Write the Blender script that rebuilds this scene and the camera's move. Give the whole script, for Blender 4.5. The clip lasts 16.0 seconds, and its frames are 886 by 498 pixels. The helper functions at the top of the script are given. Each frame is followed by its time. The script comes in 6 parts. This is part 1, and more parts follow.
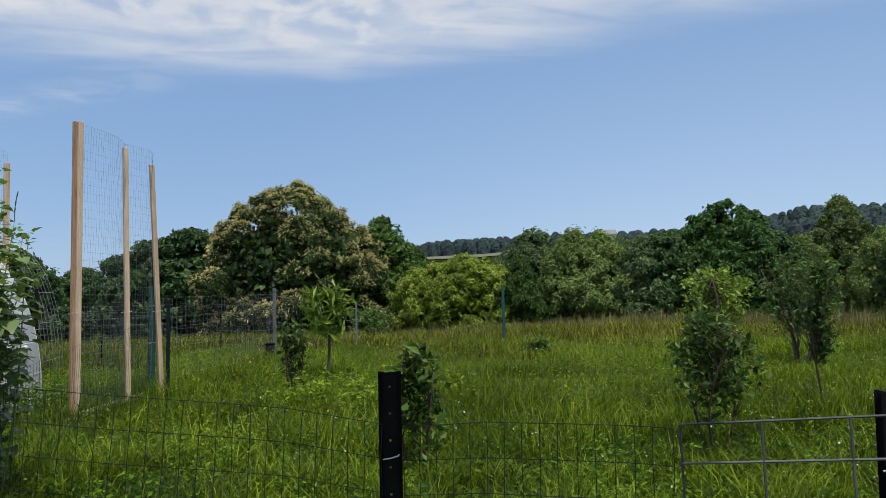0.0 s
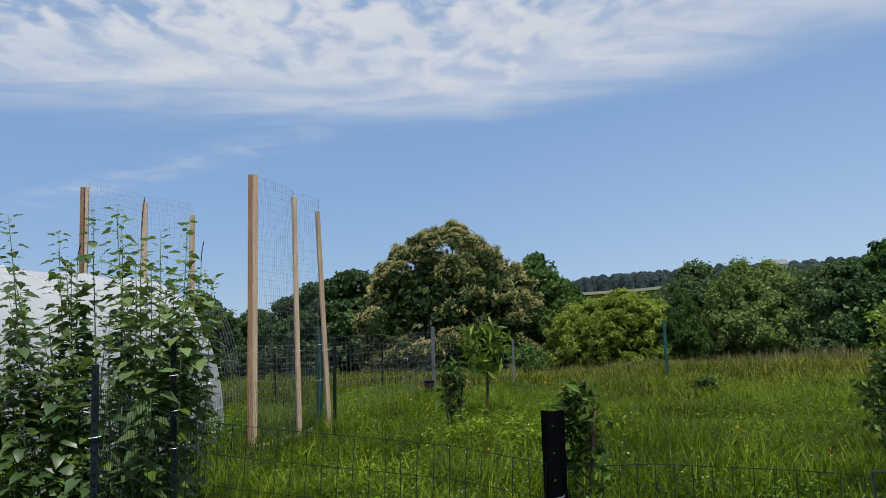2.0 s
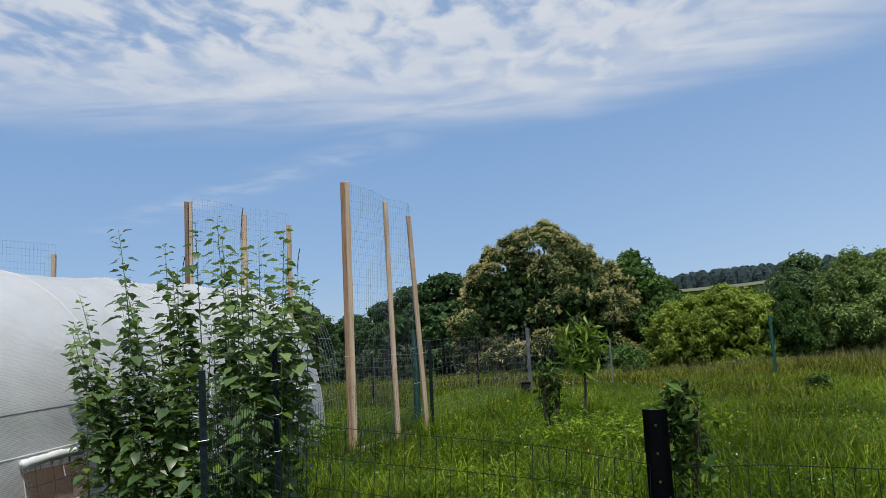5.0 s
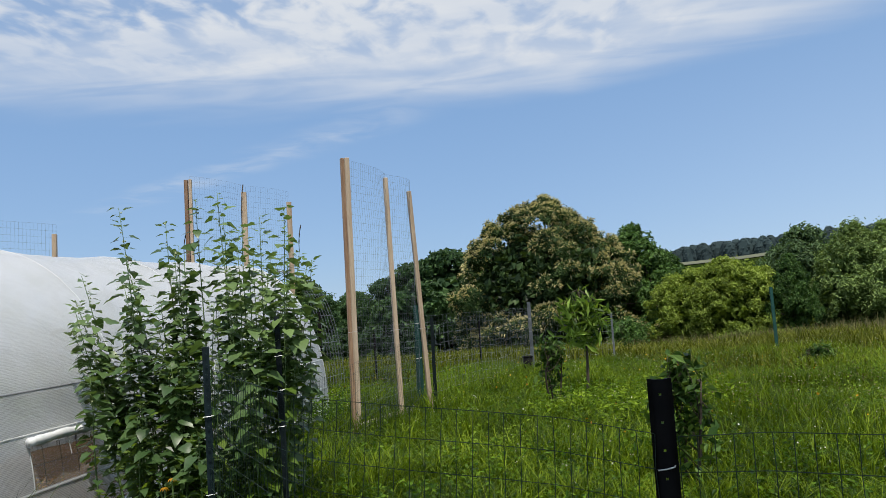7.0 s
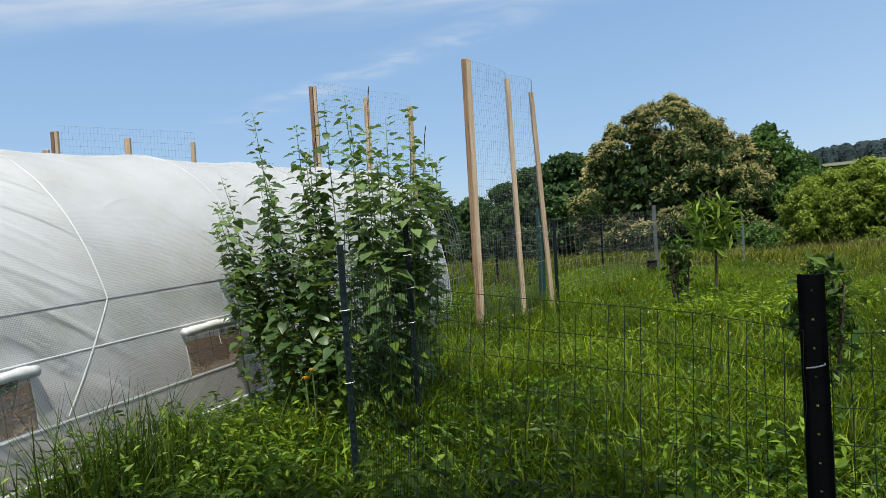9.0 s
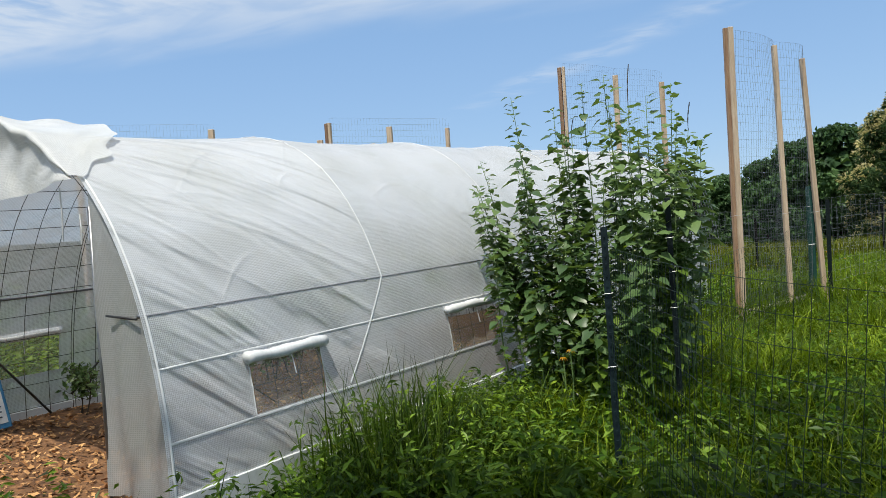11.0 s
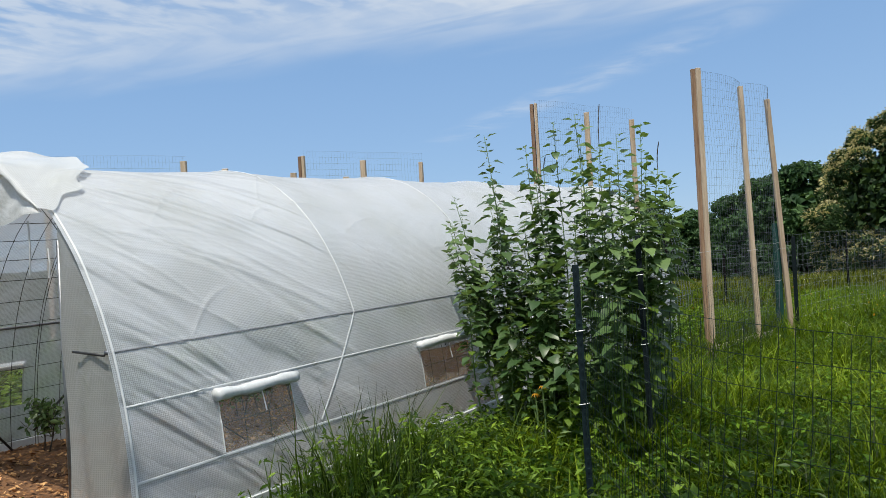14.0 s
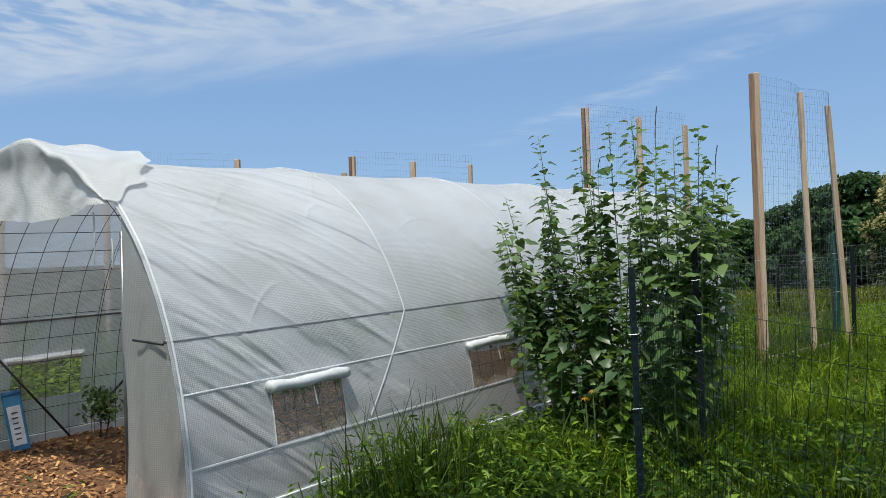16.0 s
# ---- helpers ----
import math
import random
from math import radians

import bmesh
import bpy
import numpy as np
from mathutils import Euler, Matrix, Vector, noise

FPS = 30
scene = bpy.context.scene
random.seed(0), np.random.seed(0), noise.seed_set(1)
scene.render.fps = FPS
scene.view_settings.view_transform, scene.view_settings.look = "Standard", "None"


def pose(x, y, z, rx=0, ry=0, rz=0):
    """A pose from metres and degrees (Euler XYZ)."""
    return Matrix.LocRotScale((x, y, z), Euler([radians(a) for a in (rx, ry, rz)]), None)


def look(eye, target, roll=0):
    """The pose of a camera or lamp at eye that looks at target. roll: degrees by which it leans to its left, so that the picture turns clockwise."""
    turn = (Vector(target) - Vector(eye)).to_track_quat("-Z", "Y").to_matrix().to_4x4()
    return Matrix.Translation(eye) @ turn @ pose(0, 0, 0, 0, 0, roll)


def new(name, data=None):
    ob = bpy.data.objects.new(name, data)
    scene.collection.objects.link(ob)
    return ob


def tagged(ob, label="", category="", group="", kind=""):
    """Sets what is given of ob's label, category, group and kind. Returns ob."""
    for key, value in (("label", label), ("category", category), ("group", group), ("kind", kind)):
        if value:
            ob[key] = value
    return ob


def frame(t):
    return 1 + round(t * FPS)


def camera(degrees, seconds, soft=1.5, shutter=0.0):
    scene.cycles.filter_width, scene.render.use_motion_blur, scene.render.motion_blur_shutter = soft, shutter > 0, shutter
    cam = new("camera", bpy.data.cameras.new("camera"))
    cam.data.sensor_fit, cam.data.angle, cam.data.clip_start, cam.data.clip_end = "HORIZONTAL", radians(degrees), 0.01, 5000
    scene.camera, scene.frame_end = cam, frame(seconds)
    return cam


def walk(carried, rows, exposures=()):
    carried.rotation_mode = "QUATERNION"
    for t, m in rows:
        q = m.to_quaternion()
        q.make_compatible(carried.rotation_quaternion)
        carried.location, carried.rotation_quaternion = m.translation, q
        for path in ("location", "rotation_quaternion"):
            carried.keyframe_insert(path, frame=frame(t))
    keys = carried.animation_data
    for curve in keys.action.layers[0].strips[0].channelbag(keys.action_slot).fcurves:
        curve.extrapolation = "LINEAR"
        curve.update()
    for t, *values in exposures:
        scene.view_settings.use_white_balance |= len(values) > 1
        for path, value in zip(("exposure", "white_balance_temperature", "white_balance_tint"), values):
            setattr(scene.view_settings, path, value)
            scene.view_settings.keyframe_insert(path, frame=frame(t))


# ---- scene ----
cam = camera(59.72, 16.0, soft=0.82)
# seconds, x, y, z, yaw, pitch, roll
ROWS = [
    (0.0, 0.000, 0.000, 1.650, -11.16, 3.40, 1.20),
    (0.5, -0.025, -0.014, 1.660, -5.68, 3.79, 1.93),
    (1.0, -0.019, -0.016, 1.656, -2.27, 4.41, 2.50),
    (1.5, -0.012, -0.010, 1.655, -1.93, 5.75, 2.66),
    (2.0, -0.017, -0.028, 1.655, 0.33, 6.43, 1.77),
    (2.5, -0.004, -0.019, 1.651, -0.02, 7.52, 0.62),
    (3.0, -0.016, -0.037, 1.654, 0.73, 7.56, 0.23),
    (3.5, -0.028, -0.037, 1.650, 7.85, 7.42, 0.20),
    (4.0, -0.013, -0.009, 1.648, 7.92, 7.42, 1.73),
    (6.5, -0.024, 0.007, 1.643, 7.45, 5.68, 3.69),
    (7.0, -0.025, 0.013, 1.637, 7.43, 5.11, 3.66),
    (7.5, -0.039, 0.009, 1.636, 7.55, 3.17, 3.59),
    (8.0, -0.043, 0.015, 1.626, 9.40, 1.24, 3.31),
    (8.5, -0.050, 0.017, 1.622, 10.58, 1.06, 3.40),
    (9.0, -0.079, 0.018, 1.604, 16.23, -1.34, 3.61),
    (9.5, -0.095, -0.009, 1.617, 20.14, -1.75, 3.71),
    (10.0, -0.142, -0.034, 1.626, 30.84, -1.29, 3.82),
    (10.2, -0.169, -0.041, 1.617, 33.63, -1.11, 4.05),
    (12.3, -0.192, -0.029, 1.626, 33.45, -2.14, 3.11),
    (12.5, -0.189, -0.029, 1.629, 32.68, -1.97, 2.79),
    (13.0, -0.181, -0.043, 1.638, 31.72, -0.05, 3.04),
    (13.5, -0.161, -0.037, 1.637, 31.66, 0.11, 2.79),
    (14.0, -0.180, -0.051, 1.643, 31.96, 0.68, 3.35),
    (14.5, -0.193, -0.048, 1.634, 32.76, 1.12, 3.41),
    (15.0, -0.198, -0.052, 1.634, 33.05, 1.19, 3.05),
    (15.5, -0.211, -0.073, 1.623, 33.35, 1.10, 2.73),
    (16.0, -0.229, -0.079, 1.616, 35.22, 1.13, 1.95),
]
# seconds, stops, kelvin, tint
EXPOSURES = [(0.0, -0.17, 6700, 10), (1.5, -0.20, 6650, 10), (2.5, -0.29, 6550, 10), (4.0, -0.29, 6550, 10), (6.4, -0.14, 6600, 9), (8.3, -0.08, 6850, 8), (9.3, 0.07, 6900, 7),
             (10.2, 0.07, 6800, 7), (12.5, -0.02, 6650, 7), (14.0, -0.07, 6600, 7), (16.0, -0.15, 6500, 7)]
walk(cam, [(t, pose(x, y, z, 90 + pitch, roll, yaw)) for t, x, y, z, yaw, pitch, roll in ROWS], EXPOSURES)


# ------------------------------------------------------------------ world and sun
SUN_EL, SUN_AZ = radians(68), radians(165)   # azimuth from +y towards +x


class Nodes:
    """Short-hand for building a node tree."""

    def __init__(self, tree):
        self.t = tree
        tree.nodes.clear()

    def add(self, kind, ins=None, **props):
        n = self.t.nodes.new(kind)
        for k, v in props.items():
            setattr(n, k, v)
        for k, v in (ins or {}).items():
            if hasattr(v, "is_output"):
                self.t.links.new(v, n.inputs[k])
            else:
                n.inputs[k].default_value = v
        return n

    def math(self, op, a, b=0.0, c=0.0, clamp=False):
        return self.add("ShaderNodeMath", {0: a, 1: b, 2: c}, operation=op, use_clamp=clamp).outputs[0]

    def ramp(self, fac, stops):
        n = self.add("ShaderNodeValToRGB", {0: fac})
        el = n.color_ramp.elements
        while len(el) < len(stops):
            el.new(0.5)
        for e, (p, c) in zip(el, stops):
            e.position = p
            e.color = (*c, 1) if len(c) == 3 else c
        return n.outputs[0]

    def smooth(self, v, a, b):
        return self.add("ShaderNodeMapRange", {0: v, 1: a, 2: b, 3: 0.0, 4: 1.0}, interpolation_type="SMOOTHSTEP").outputs[0]

    def noise(self, vec, scale, detail=4.0, rough=0.55, dist=0.0):
        ins = {"Scale": scale, "Detail": detail, "Roughness": rough, "Distortion": dist}
        if vec is not None:
            ins["Vector"] = vec
        return self.add("ShaderNodeTexNoise", ins).outputs[0]

    def mix(self, fac, a, b, blend="MIX"):
        n = self.add("ShaderNodeMix", data_type="RGBA", blend_type=blend)
        for i, v in ((0, fac), (6, a), (7, b)):
            if hasattr(v, "is_output"):
                self.t.links.new(v, n.inputs[i])
            else:
                n.inputs[i].default_value = v if i == 0 else (*v[:3], 1)
        return n.outputs[2]


def build_world():
    w = bpy.data.worlds.new("sky")
    scene.world = w
    w.use_nodes = True
    n = Nodes(w.node_tree)
    sky = n.add("ShaderNodeTexSky", sky_type="NISHITA", sun_disc=False, sun_elevation=SUN_EL, sun_rotation=SUN_AZ,
                air_density=1.0, dust_density=0.2, ozone_density=3.4, altitude=150.0)
    way = n.add("ShaderNodeTexCoord").outputs["Generated"]
    xyz = n.add("ShaderNodeSeparateXYZ", {0: way})
    z = n.math("MAXIMUM", xyz.outputs[2], 0.03)
    px, py = n.math("DIVIDE", xyz.outputs[0], z), n.math("DIVIDE", xyz.outputs[1], z)
    p = n.add("ShaderNodeCombineXYZ", {0: px, 1: py, 2: 0.0}).outputs[0]
    # streaky cirrus sheet over the near sky, thinning out towards the horizon
    stretched = n.add("ShaderNodeMapping", {"Vector": p, "Rotation": (0, 0, radians(-28)), "Scale": (1.0, 2.6, 1.0)}).outputs[0]
    big = n.noise(stretched, 0.55, 3.0, 0.5, 0.3)
    fine = n.noise(p, 2.6, 4.0, 0.55, 0.5)
    ripple = n.noise(stretched, 1.6, 3.5, 0.5, 0.6)
    edge = n.math("ADD", py, n.math("MULTIPLY", n.math("MAXIMUM", n.math("SUBTRACT", px, 0.2), 0.0), 0.8))
    edge = n.math("ADD", edge, n.math("MULTIPLY", n.math("MAXIMUM", n.math("SUBTRACT", -0.7, px), 0.0), 0.36))
    edge = n.math("ADD", edge, n.math("MULTIPLY", n.math("SUBTRACT", big, 0.5), 0.9))
    edge = n.math("ADD", edge, n.math("MULTIPLY", n.math("SUBTRACT", fine, 0.5), 0.3))
    sheet = n.math("SUBTRACT", 1.0, n.smooth(edge, 2.8, 3.8))
    dapple = n.noise(n.add("ShaderNodeMapping", {"Vector": p, "Rotation": (0, 0, radians(24)), "Scale": (1.0, 0.62, 1.0)}).outputs[0], 7.5, 4.0, 0.5, 0.3)
    inner = n.math("SUBTRACT", 1.0, n.smooth(edge, 2.3, 3.2))
    holes = n.math("SUBTRACT", 1.0, n.smooth(n.math("ADD", n.math("MULTIPLY", dapple, 0.75), n.math("MULTIPLY", big, 0.3)), 0.42, 0.62))
    streaks = n.math("SUBTRACT", 1.0, n.smooth(n.math("ADD", n.math("MULTIPLY", fine, 0.4), n.math("MULTIPLY", ripple, 0.65)), 0.36, 0.66))
    sheet = n.math("MULTIPLY", sheet, n.math("SUBTRACT", 1.0, n.math("MULTIPLY", n.math("MULTIPLY", inner, holes), 0.8)))
    sheet = n.math("MULTIPLY", sheet, n.math("SUBTRACT", 1.0, n.math("MULTIPLY", n.math("MULTIPLY", n.math("SUBTRACT", 1.0, inner), streaks), 0.6)))
    # one thin streamer that leaves the sheet
    off = n.math("ADD", n.math("MULTIPLY", n.math("ADD", px, 0.6), 0.584), n.math("MULTIPLY", n.math("SUBTRACT", py, 3.62), 0.812))
    off = n.math("ADD", off, n.math("MULTIPLY", n.math("SUBTRACT", big, 0.5), 0.25))
    wisp = n.math("SUBTRACT", 1.0, n.smooth(n.math("ABSOLUTE", off), 0.0, 0.3))
    wisp = n.math("MULTIPLY", wisp, n.smooth(n.math("MULTIPLY", px, -1.0), 0.2, 0.9))
    wisp = n.math("MULTIPLY", wisp, n.math("MULTIPLY", n.smooth(fine, 0.35, 0.7), 0.34))
    wisp = n.math("MULTIPLY", wisp, n.math("SUBTRACT", 1.0, n.smooth(py, 4.6, 6.2)))
    sheet = n.math("MULTIPLY", sheet, n.math("SUBTRACT", 1.0, n.math("MULTIPLY", n.smooth(n.math("MULTIPLY", px, -1.0), 0.9, 2.4), 0.38)))
    mask = n.math("MAXIMUM", sheet, wisp, clamp=True)
    low = n.mix(n.smooth(xyz.outputs[2], 0.0, 0.5), n.mix(n.smooth(xyz.outputs[0], -0.15, 0.65), (2.5, 4.05, 6.75), (3.8, 5.3, 7.8)), (1.75, 3.35, 6.2))
    tone = n.mix(0.7, sky.outputs[0], low)
    both = n.mix(n.math("MULTIPLY", mask, 0.92), tone, CLOUD)
    bg = n.add("ShaderNodeBackground", {0: both, 1: SKY})
    out = n.add("ShaderNodeOutputWorld")
    w.node_tree.links.new(bg.outputs[0], out.inputs[0])


SKY, CLOUD = 0.128, (6.3, 6.6, 7.1)
build_world()
sun = new("sun", bpy.data.lights.new("sun", "SUN"))
sun.data.energy, sun.data.angle, sun.data.color = 4.9, radians(0.53), (1.0, 0.95, 0.87)
sun.matrix_world = look((math.cos(SUN_EL) * math.sin(SUN_AZ), math.cos(SUN_EL) * math.cos(SUN_AZ), math.sin(SUN_EL)), (0, 0, 0))


# ------------------------------------------------------------------ materials
def material(name):
    m = bpy.data.materials.new(name)
    m.use_nodes = True
    return m, Nodes(m.node_tree)


def finish(n, shader, bump=None, strength=0.3, distance=0.02):
    out = n.add("ShaderNodeOutputMaterial")
    n.t.links.new(shader.outputs[0], out.inputs[0])
    if bump is not None:
        b = n.add("ShaderNodeBump", {"Height": bump, "Strength": strength, "Distance": distance})
        n.t.links.new(b.outputs[0], shader.inputs["Normal"])


def mat_plain(name, stops, scale=8.0, rough=0.6, metal=0.0, bump=0.2, stretch=(1, 1, 1), dist=0.01, per_object=0.25, spec=0.5):
    """A surface whose colour wanders between stops at two scales, with grain relief."""
    m, n = material(name)
    co = n.add("ShaderNodeTexCoord").outputs["Object"]
    co = n.add("ShaderNodeMapping", {"Vector": co, "Scale": stretch}).outputs[0]
    rnd = n.add("ShaderNodeObjectInfo").outputs["Random"]
    co = n.add("ShaderNodeVectorMath", {0: co, 1: n.add("ShaderNodeCombineXYZ", {0: n.math("MULTIPLY", rnd, 40.0), 1: rnd, 2: 0.0}).outputs[0]}, operation="ADD").outputs[0]
    a, b = n.noise(co, scale, 5.0, 0.6), n.noise(co, scale * 7.3, 4.0, 0.6)
    v = n.math("ADD", n.math("MULTIPLY", a, 0.65), n.math("MULTIPLY", b, 0.35))
    v = n.math("ADD", v, n.math("MULTIPLY", n.math("SUBTRACT", rnd, 0.5), per_object))
    k = len(stops) - 1
    col = n.ramp(v, [(0.3 + 0.4 * i / k, c) for i, c in enumerate(stops)])
    sh = n.add("ShaderNodeBsdfPrincipled", {"Base Color": col, "Roughness": n.math("ADD", rough - 0.1, n.math("MULTIPLY", b, 0.2)), "Metallic": metal, "Specular IOR Level": spec})
    finish(n, sh, v, bump, dist)
    return m


def mat_leaf(name, dark, mid, light, trans=0.35, rough=0.5, scale=0.35, spec=0.16):
    """Foliage: each leaf takes its own tone, and lets some light through."""
    m, n = material(name)
    isle = n.add("ShaderNodeNewGeometry").outputs["Random Per Island"]
    co = n.add("ShaderNodeNewGeometry").outputs["Position"]
    patch = n.math("ADD", n.math("MULTIPLY", n.noise(co, scale, 3.0, 0.6), 0.55), n.math("MULTIPLY", n.noise(co, scale * 0.23, 2.0, 0.6), 0.45))
    patch = n.smooth(patch, 0.2, 0.8)
    v = n.math("ADD", n.math("MULTIPLY", isle, 0.55), n.math("MULTIPLY", patch, 0.55))
    dark, mid, light = (tuple(c * k for c in q) for q, k in ((dark, 0.5), (mid, 0.8), (light, 1.12)))
    col = n.ramp(v, [(0.22, dark), (0.54, mid), (0.85, light)])
    gloss = n.add("ShaderNodeBsdfPrincipled", {"Base Color": col, "Roughness": rough, "Specular IOR Level": spec})
    through_col = n.mix(0.5, col, (light[0] * 1.5, light[1] * 1.6, light[2] * 0.6))
    tr = n.add("ShaderNodeBsdfTranslucent", {0: through_col})
    mixed = n.add("ShaderNodeMixShader", {0: trans * 0.8, 1: gloss.outputs[0], 2: tr.outputs[0]})
    finish(n, mixed)
    return m


def mat_cover(name, see=0.16, grid=0.011, tint=(0.86, 0.88, 0.88), milky=0.26, folds=1.0):
    """Woven scrim sheeting: white threads in milky film."""
    m, n = material(name)
    uv = n.add("ShaderNodeTexCoord").outputs["UV"]
    s = n.add("ShaderNodeSeparateXYZ", {0: uv})
    line = None
    for k in (0, 1):
        f = n.math("FRACT", n.math("DIVIDE", s.outputs[k], grid))
        l = n.math("LESS_THAN", f, 0.32)
        line = l if line is None else n.math("MAXIMUM", line, l)
    dirt = n.noise(uv, 1.6, 5.0, 0.6)
    turned = n.add("ShaderNodeMapping", {"Vector": uv, "Rotation": (0, 0, radians(37))}).outputs[0]
    along = n.add("ShaderNodeMapping", {"Vector": turned, "Scale": (0.28, 1.6, 1.0)}).outputs[0]
    ridge = n.math("ABSOLUTE", n.math("SUBTRACT", n.math("MULTIPLY", n.noise(along, 7.0, 2.0, 0.5, 0.5), 2.0), 1.0))
    crease = n.math("ADD", n.math("MULTIPLY", n.noise(uv, 16.0, 4.0, 0.6, 0.6), 0.5), n.math("MULTIPLY", n.math("POWER", n.math("SUBTRACT", 1.0, ridge), 14.0), 0.25))
    streak = n.noise(along, 2.3, 2.0, 0.5, 0.7)
    bay = n.math("SUBTRACT", 1.0, n.math("MULTIPLY", n.smooth(s.outputs[0], 1.7, 2.2), 0.85))
    pull = n.math("MULTIPLY", n.math("MULTIPLY", n.smooth(streak, 0.40, 0.60), bay), folds)
    col = n.mix(n.smooth(dirt, 0.35, 0.75), tint, (tint[0] * 0.9, tint[1] * 0.9, tint[2] * 0.86))
    dif = n.add("ShaderNodeBsdfPrincipled", {"Base Color": col, "Roughness": 0.26, "Specular IOR Level": 0.75})
    b = n.add("ShaderNodeBump", {"Height": n.math("ADD", n.math("ADD", n.math("MULTIPLY", crease, 0.45), n.math("MULTIPLY", line, 0.05)), n.math("MULTIPLY", pull, 1.9)), "Strength": 0.6, "Distance": 0.014})
    n.t.links.new(b.outputs[0], dif.inputs["Normal"])
    tr = n.add("ShaderNodeBsdfTranslucent", {0: (tint[0] * 0.95, tint[1] * 0.95, tint[2] * 0.95, 1)})
    milk = n.add("ShaderNodeMixShader", {0: milky, 1: dif.outputs[0], 2: tr.outputs[0]})
    clear = n.add("ShaderNodeBsdfTransparent", {0: (0.97, 0.98, 0.98, 1)})
    fac = n.math("ADD", n.math("MULTIPLY", n.math("SUBTRACT", 1.0, line), see * 1.25), see * 0.6)
    fac = n.math("MULTIPLY", fac, n.math("ADD", 0.45, n.math("ADD", n.math("MULTIPLY", dirt, 0.6), n.math("MULTIPLY", n.math("SUBTRACT", 1.0, pull), 0.4))))
    # roof set less see-through, standing in for sun glare veiling the film
    dust_sunveil = n.math("MULTIPLY", n.smooth(s.outputs[1], 0.95, 1.7), n.math("SUBTRACT", 1.0, n.smooth(s.outputs[1], 3.5, 4.3)))
    fac = n.math("MULTIPLY", fac, n.math("SUBTRACT", 1.0, n.math("MULTIPLY", dust_sunveil, 0.55)))
    mixed = n.add("ShaderNodeMixShader", {0: fac, 1: milk.outputs[0], 2: clear.outputs[0]})
    finish(n, mixed)
    return m


def mat_screen(name):
    """Fine pale netting: mostly open, with dusty threads."""
    m, n = material(name)
    co = n.add("ShaderNodeTexCoord").outputs["Object"]
    dust_sunveil = n.noise(co, 5.0, 4.0, 0.6)
    dif = n.add("ShaderNodeBsdfPrincipled", {"Base Color": (0.62, 0.60, 0.55, 1), "Roughness": 0.6})
    clear = n.add("ShaderNodeBsdfTransparent", {0: (1, 1, 1, 1)})
    finish(n, n.add("ShaderNodeMixShader", {0: n.math("ADD", 0.60, n.math("MULTIPLY", dust_sunveil, 0.14)), 1: dif.outputs[0], 2: clear.outputs[0]}))
    return m


def mat_ground():
    m, n = material("meadow soil")
    co = n.add("ShaderNodeNewGeometry").outputs["Position"]
    a, b, c = n.noise(co, 0.12, 4.0, 0.6), n.noise(co, 1.3, 5.0, 0.65), n.noise(co, 11.0, 5.0, 0.7)
    v = n.math("ADD", n.math("ADD", n.math("MULTIPLY", a, 0.35), n.math("MULTIPLY", b, 0.35)), n.math("MULTIPLY", c, 0.3))
    col = n.ramp(v, [(0.3, (0.006, 0.011, 0.003)), (0.48, (0.014, 0.026, 0.006)), (0.6, (0.034, 0.050, 0.010)), (0.72, (0.08, 0.08, 0.026))])
    sh = n.add("ShaderNodeBsdfPrincipled", {"Base Color": col, "Roughness": 0.95, "Specular IOR Level": 0.0})
    finish(n, sh, v, 0.9, 0.15)
    return m


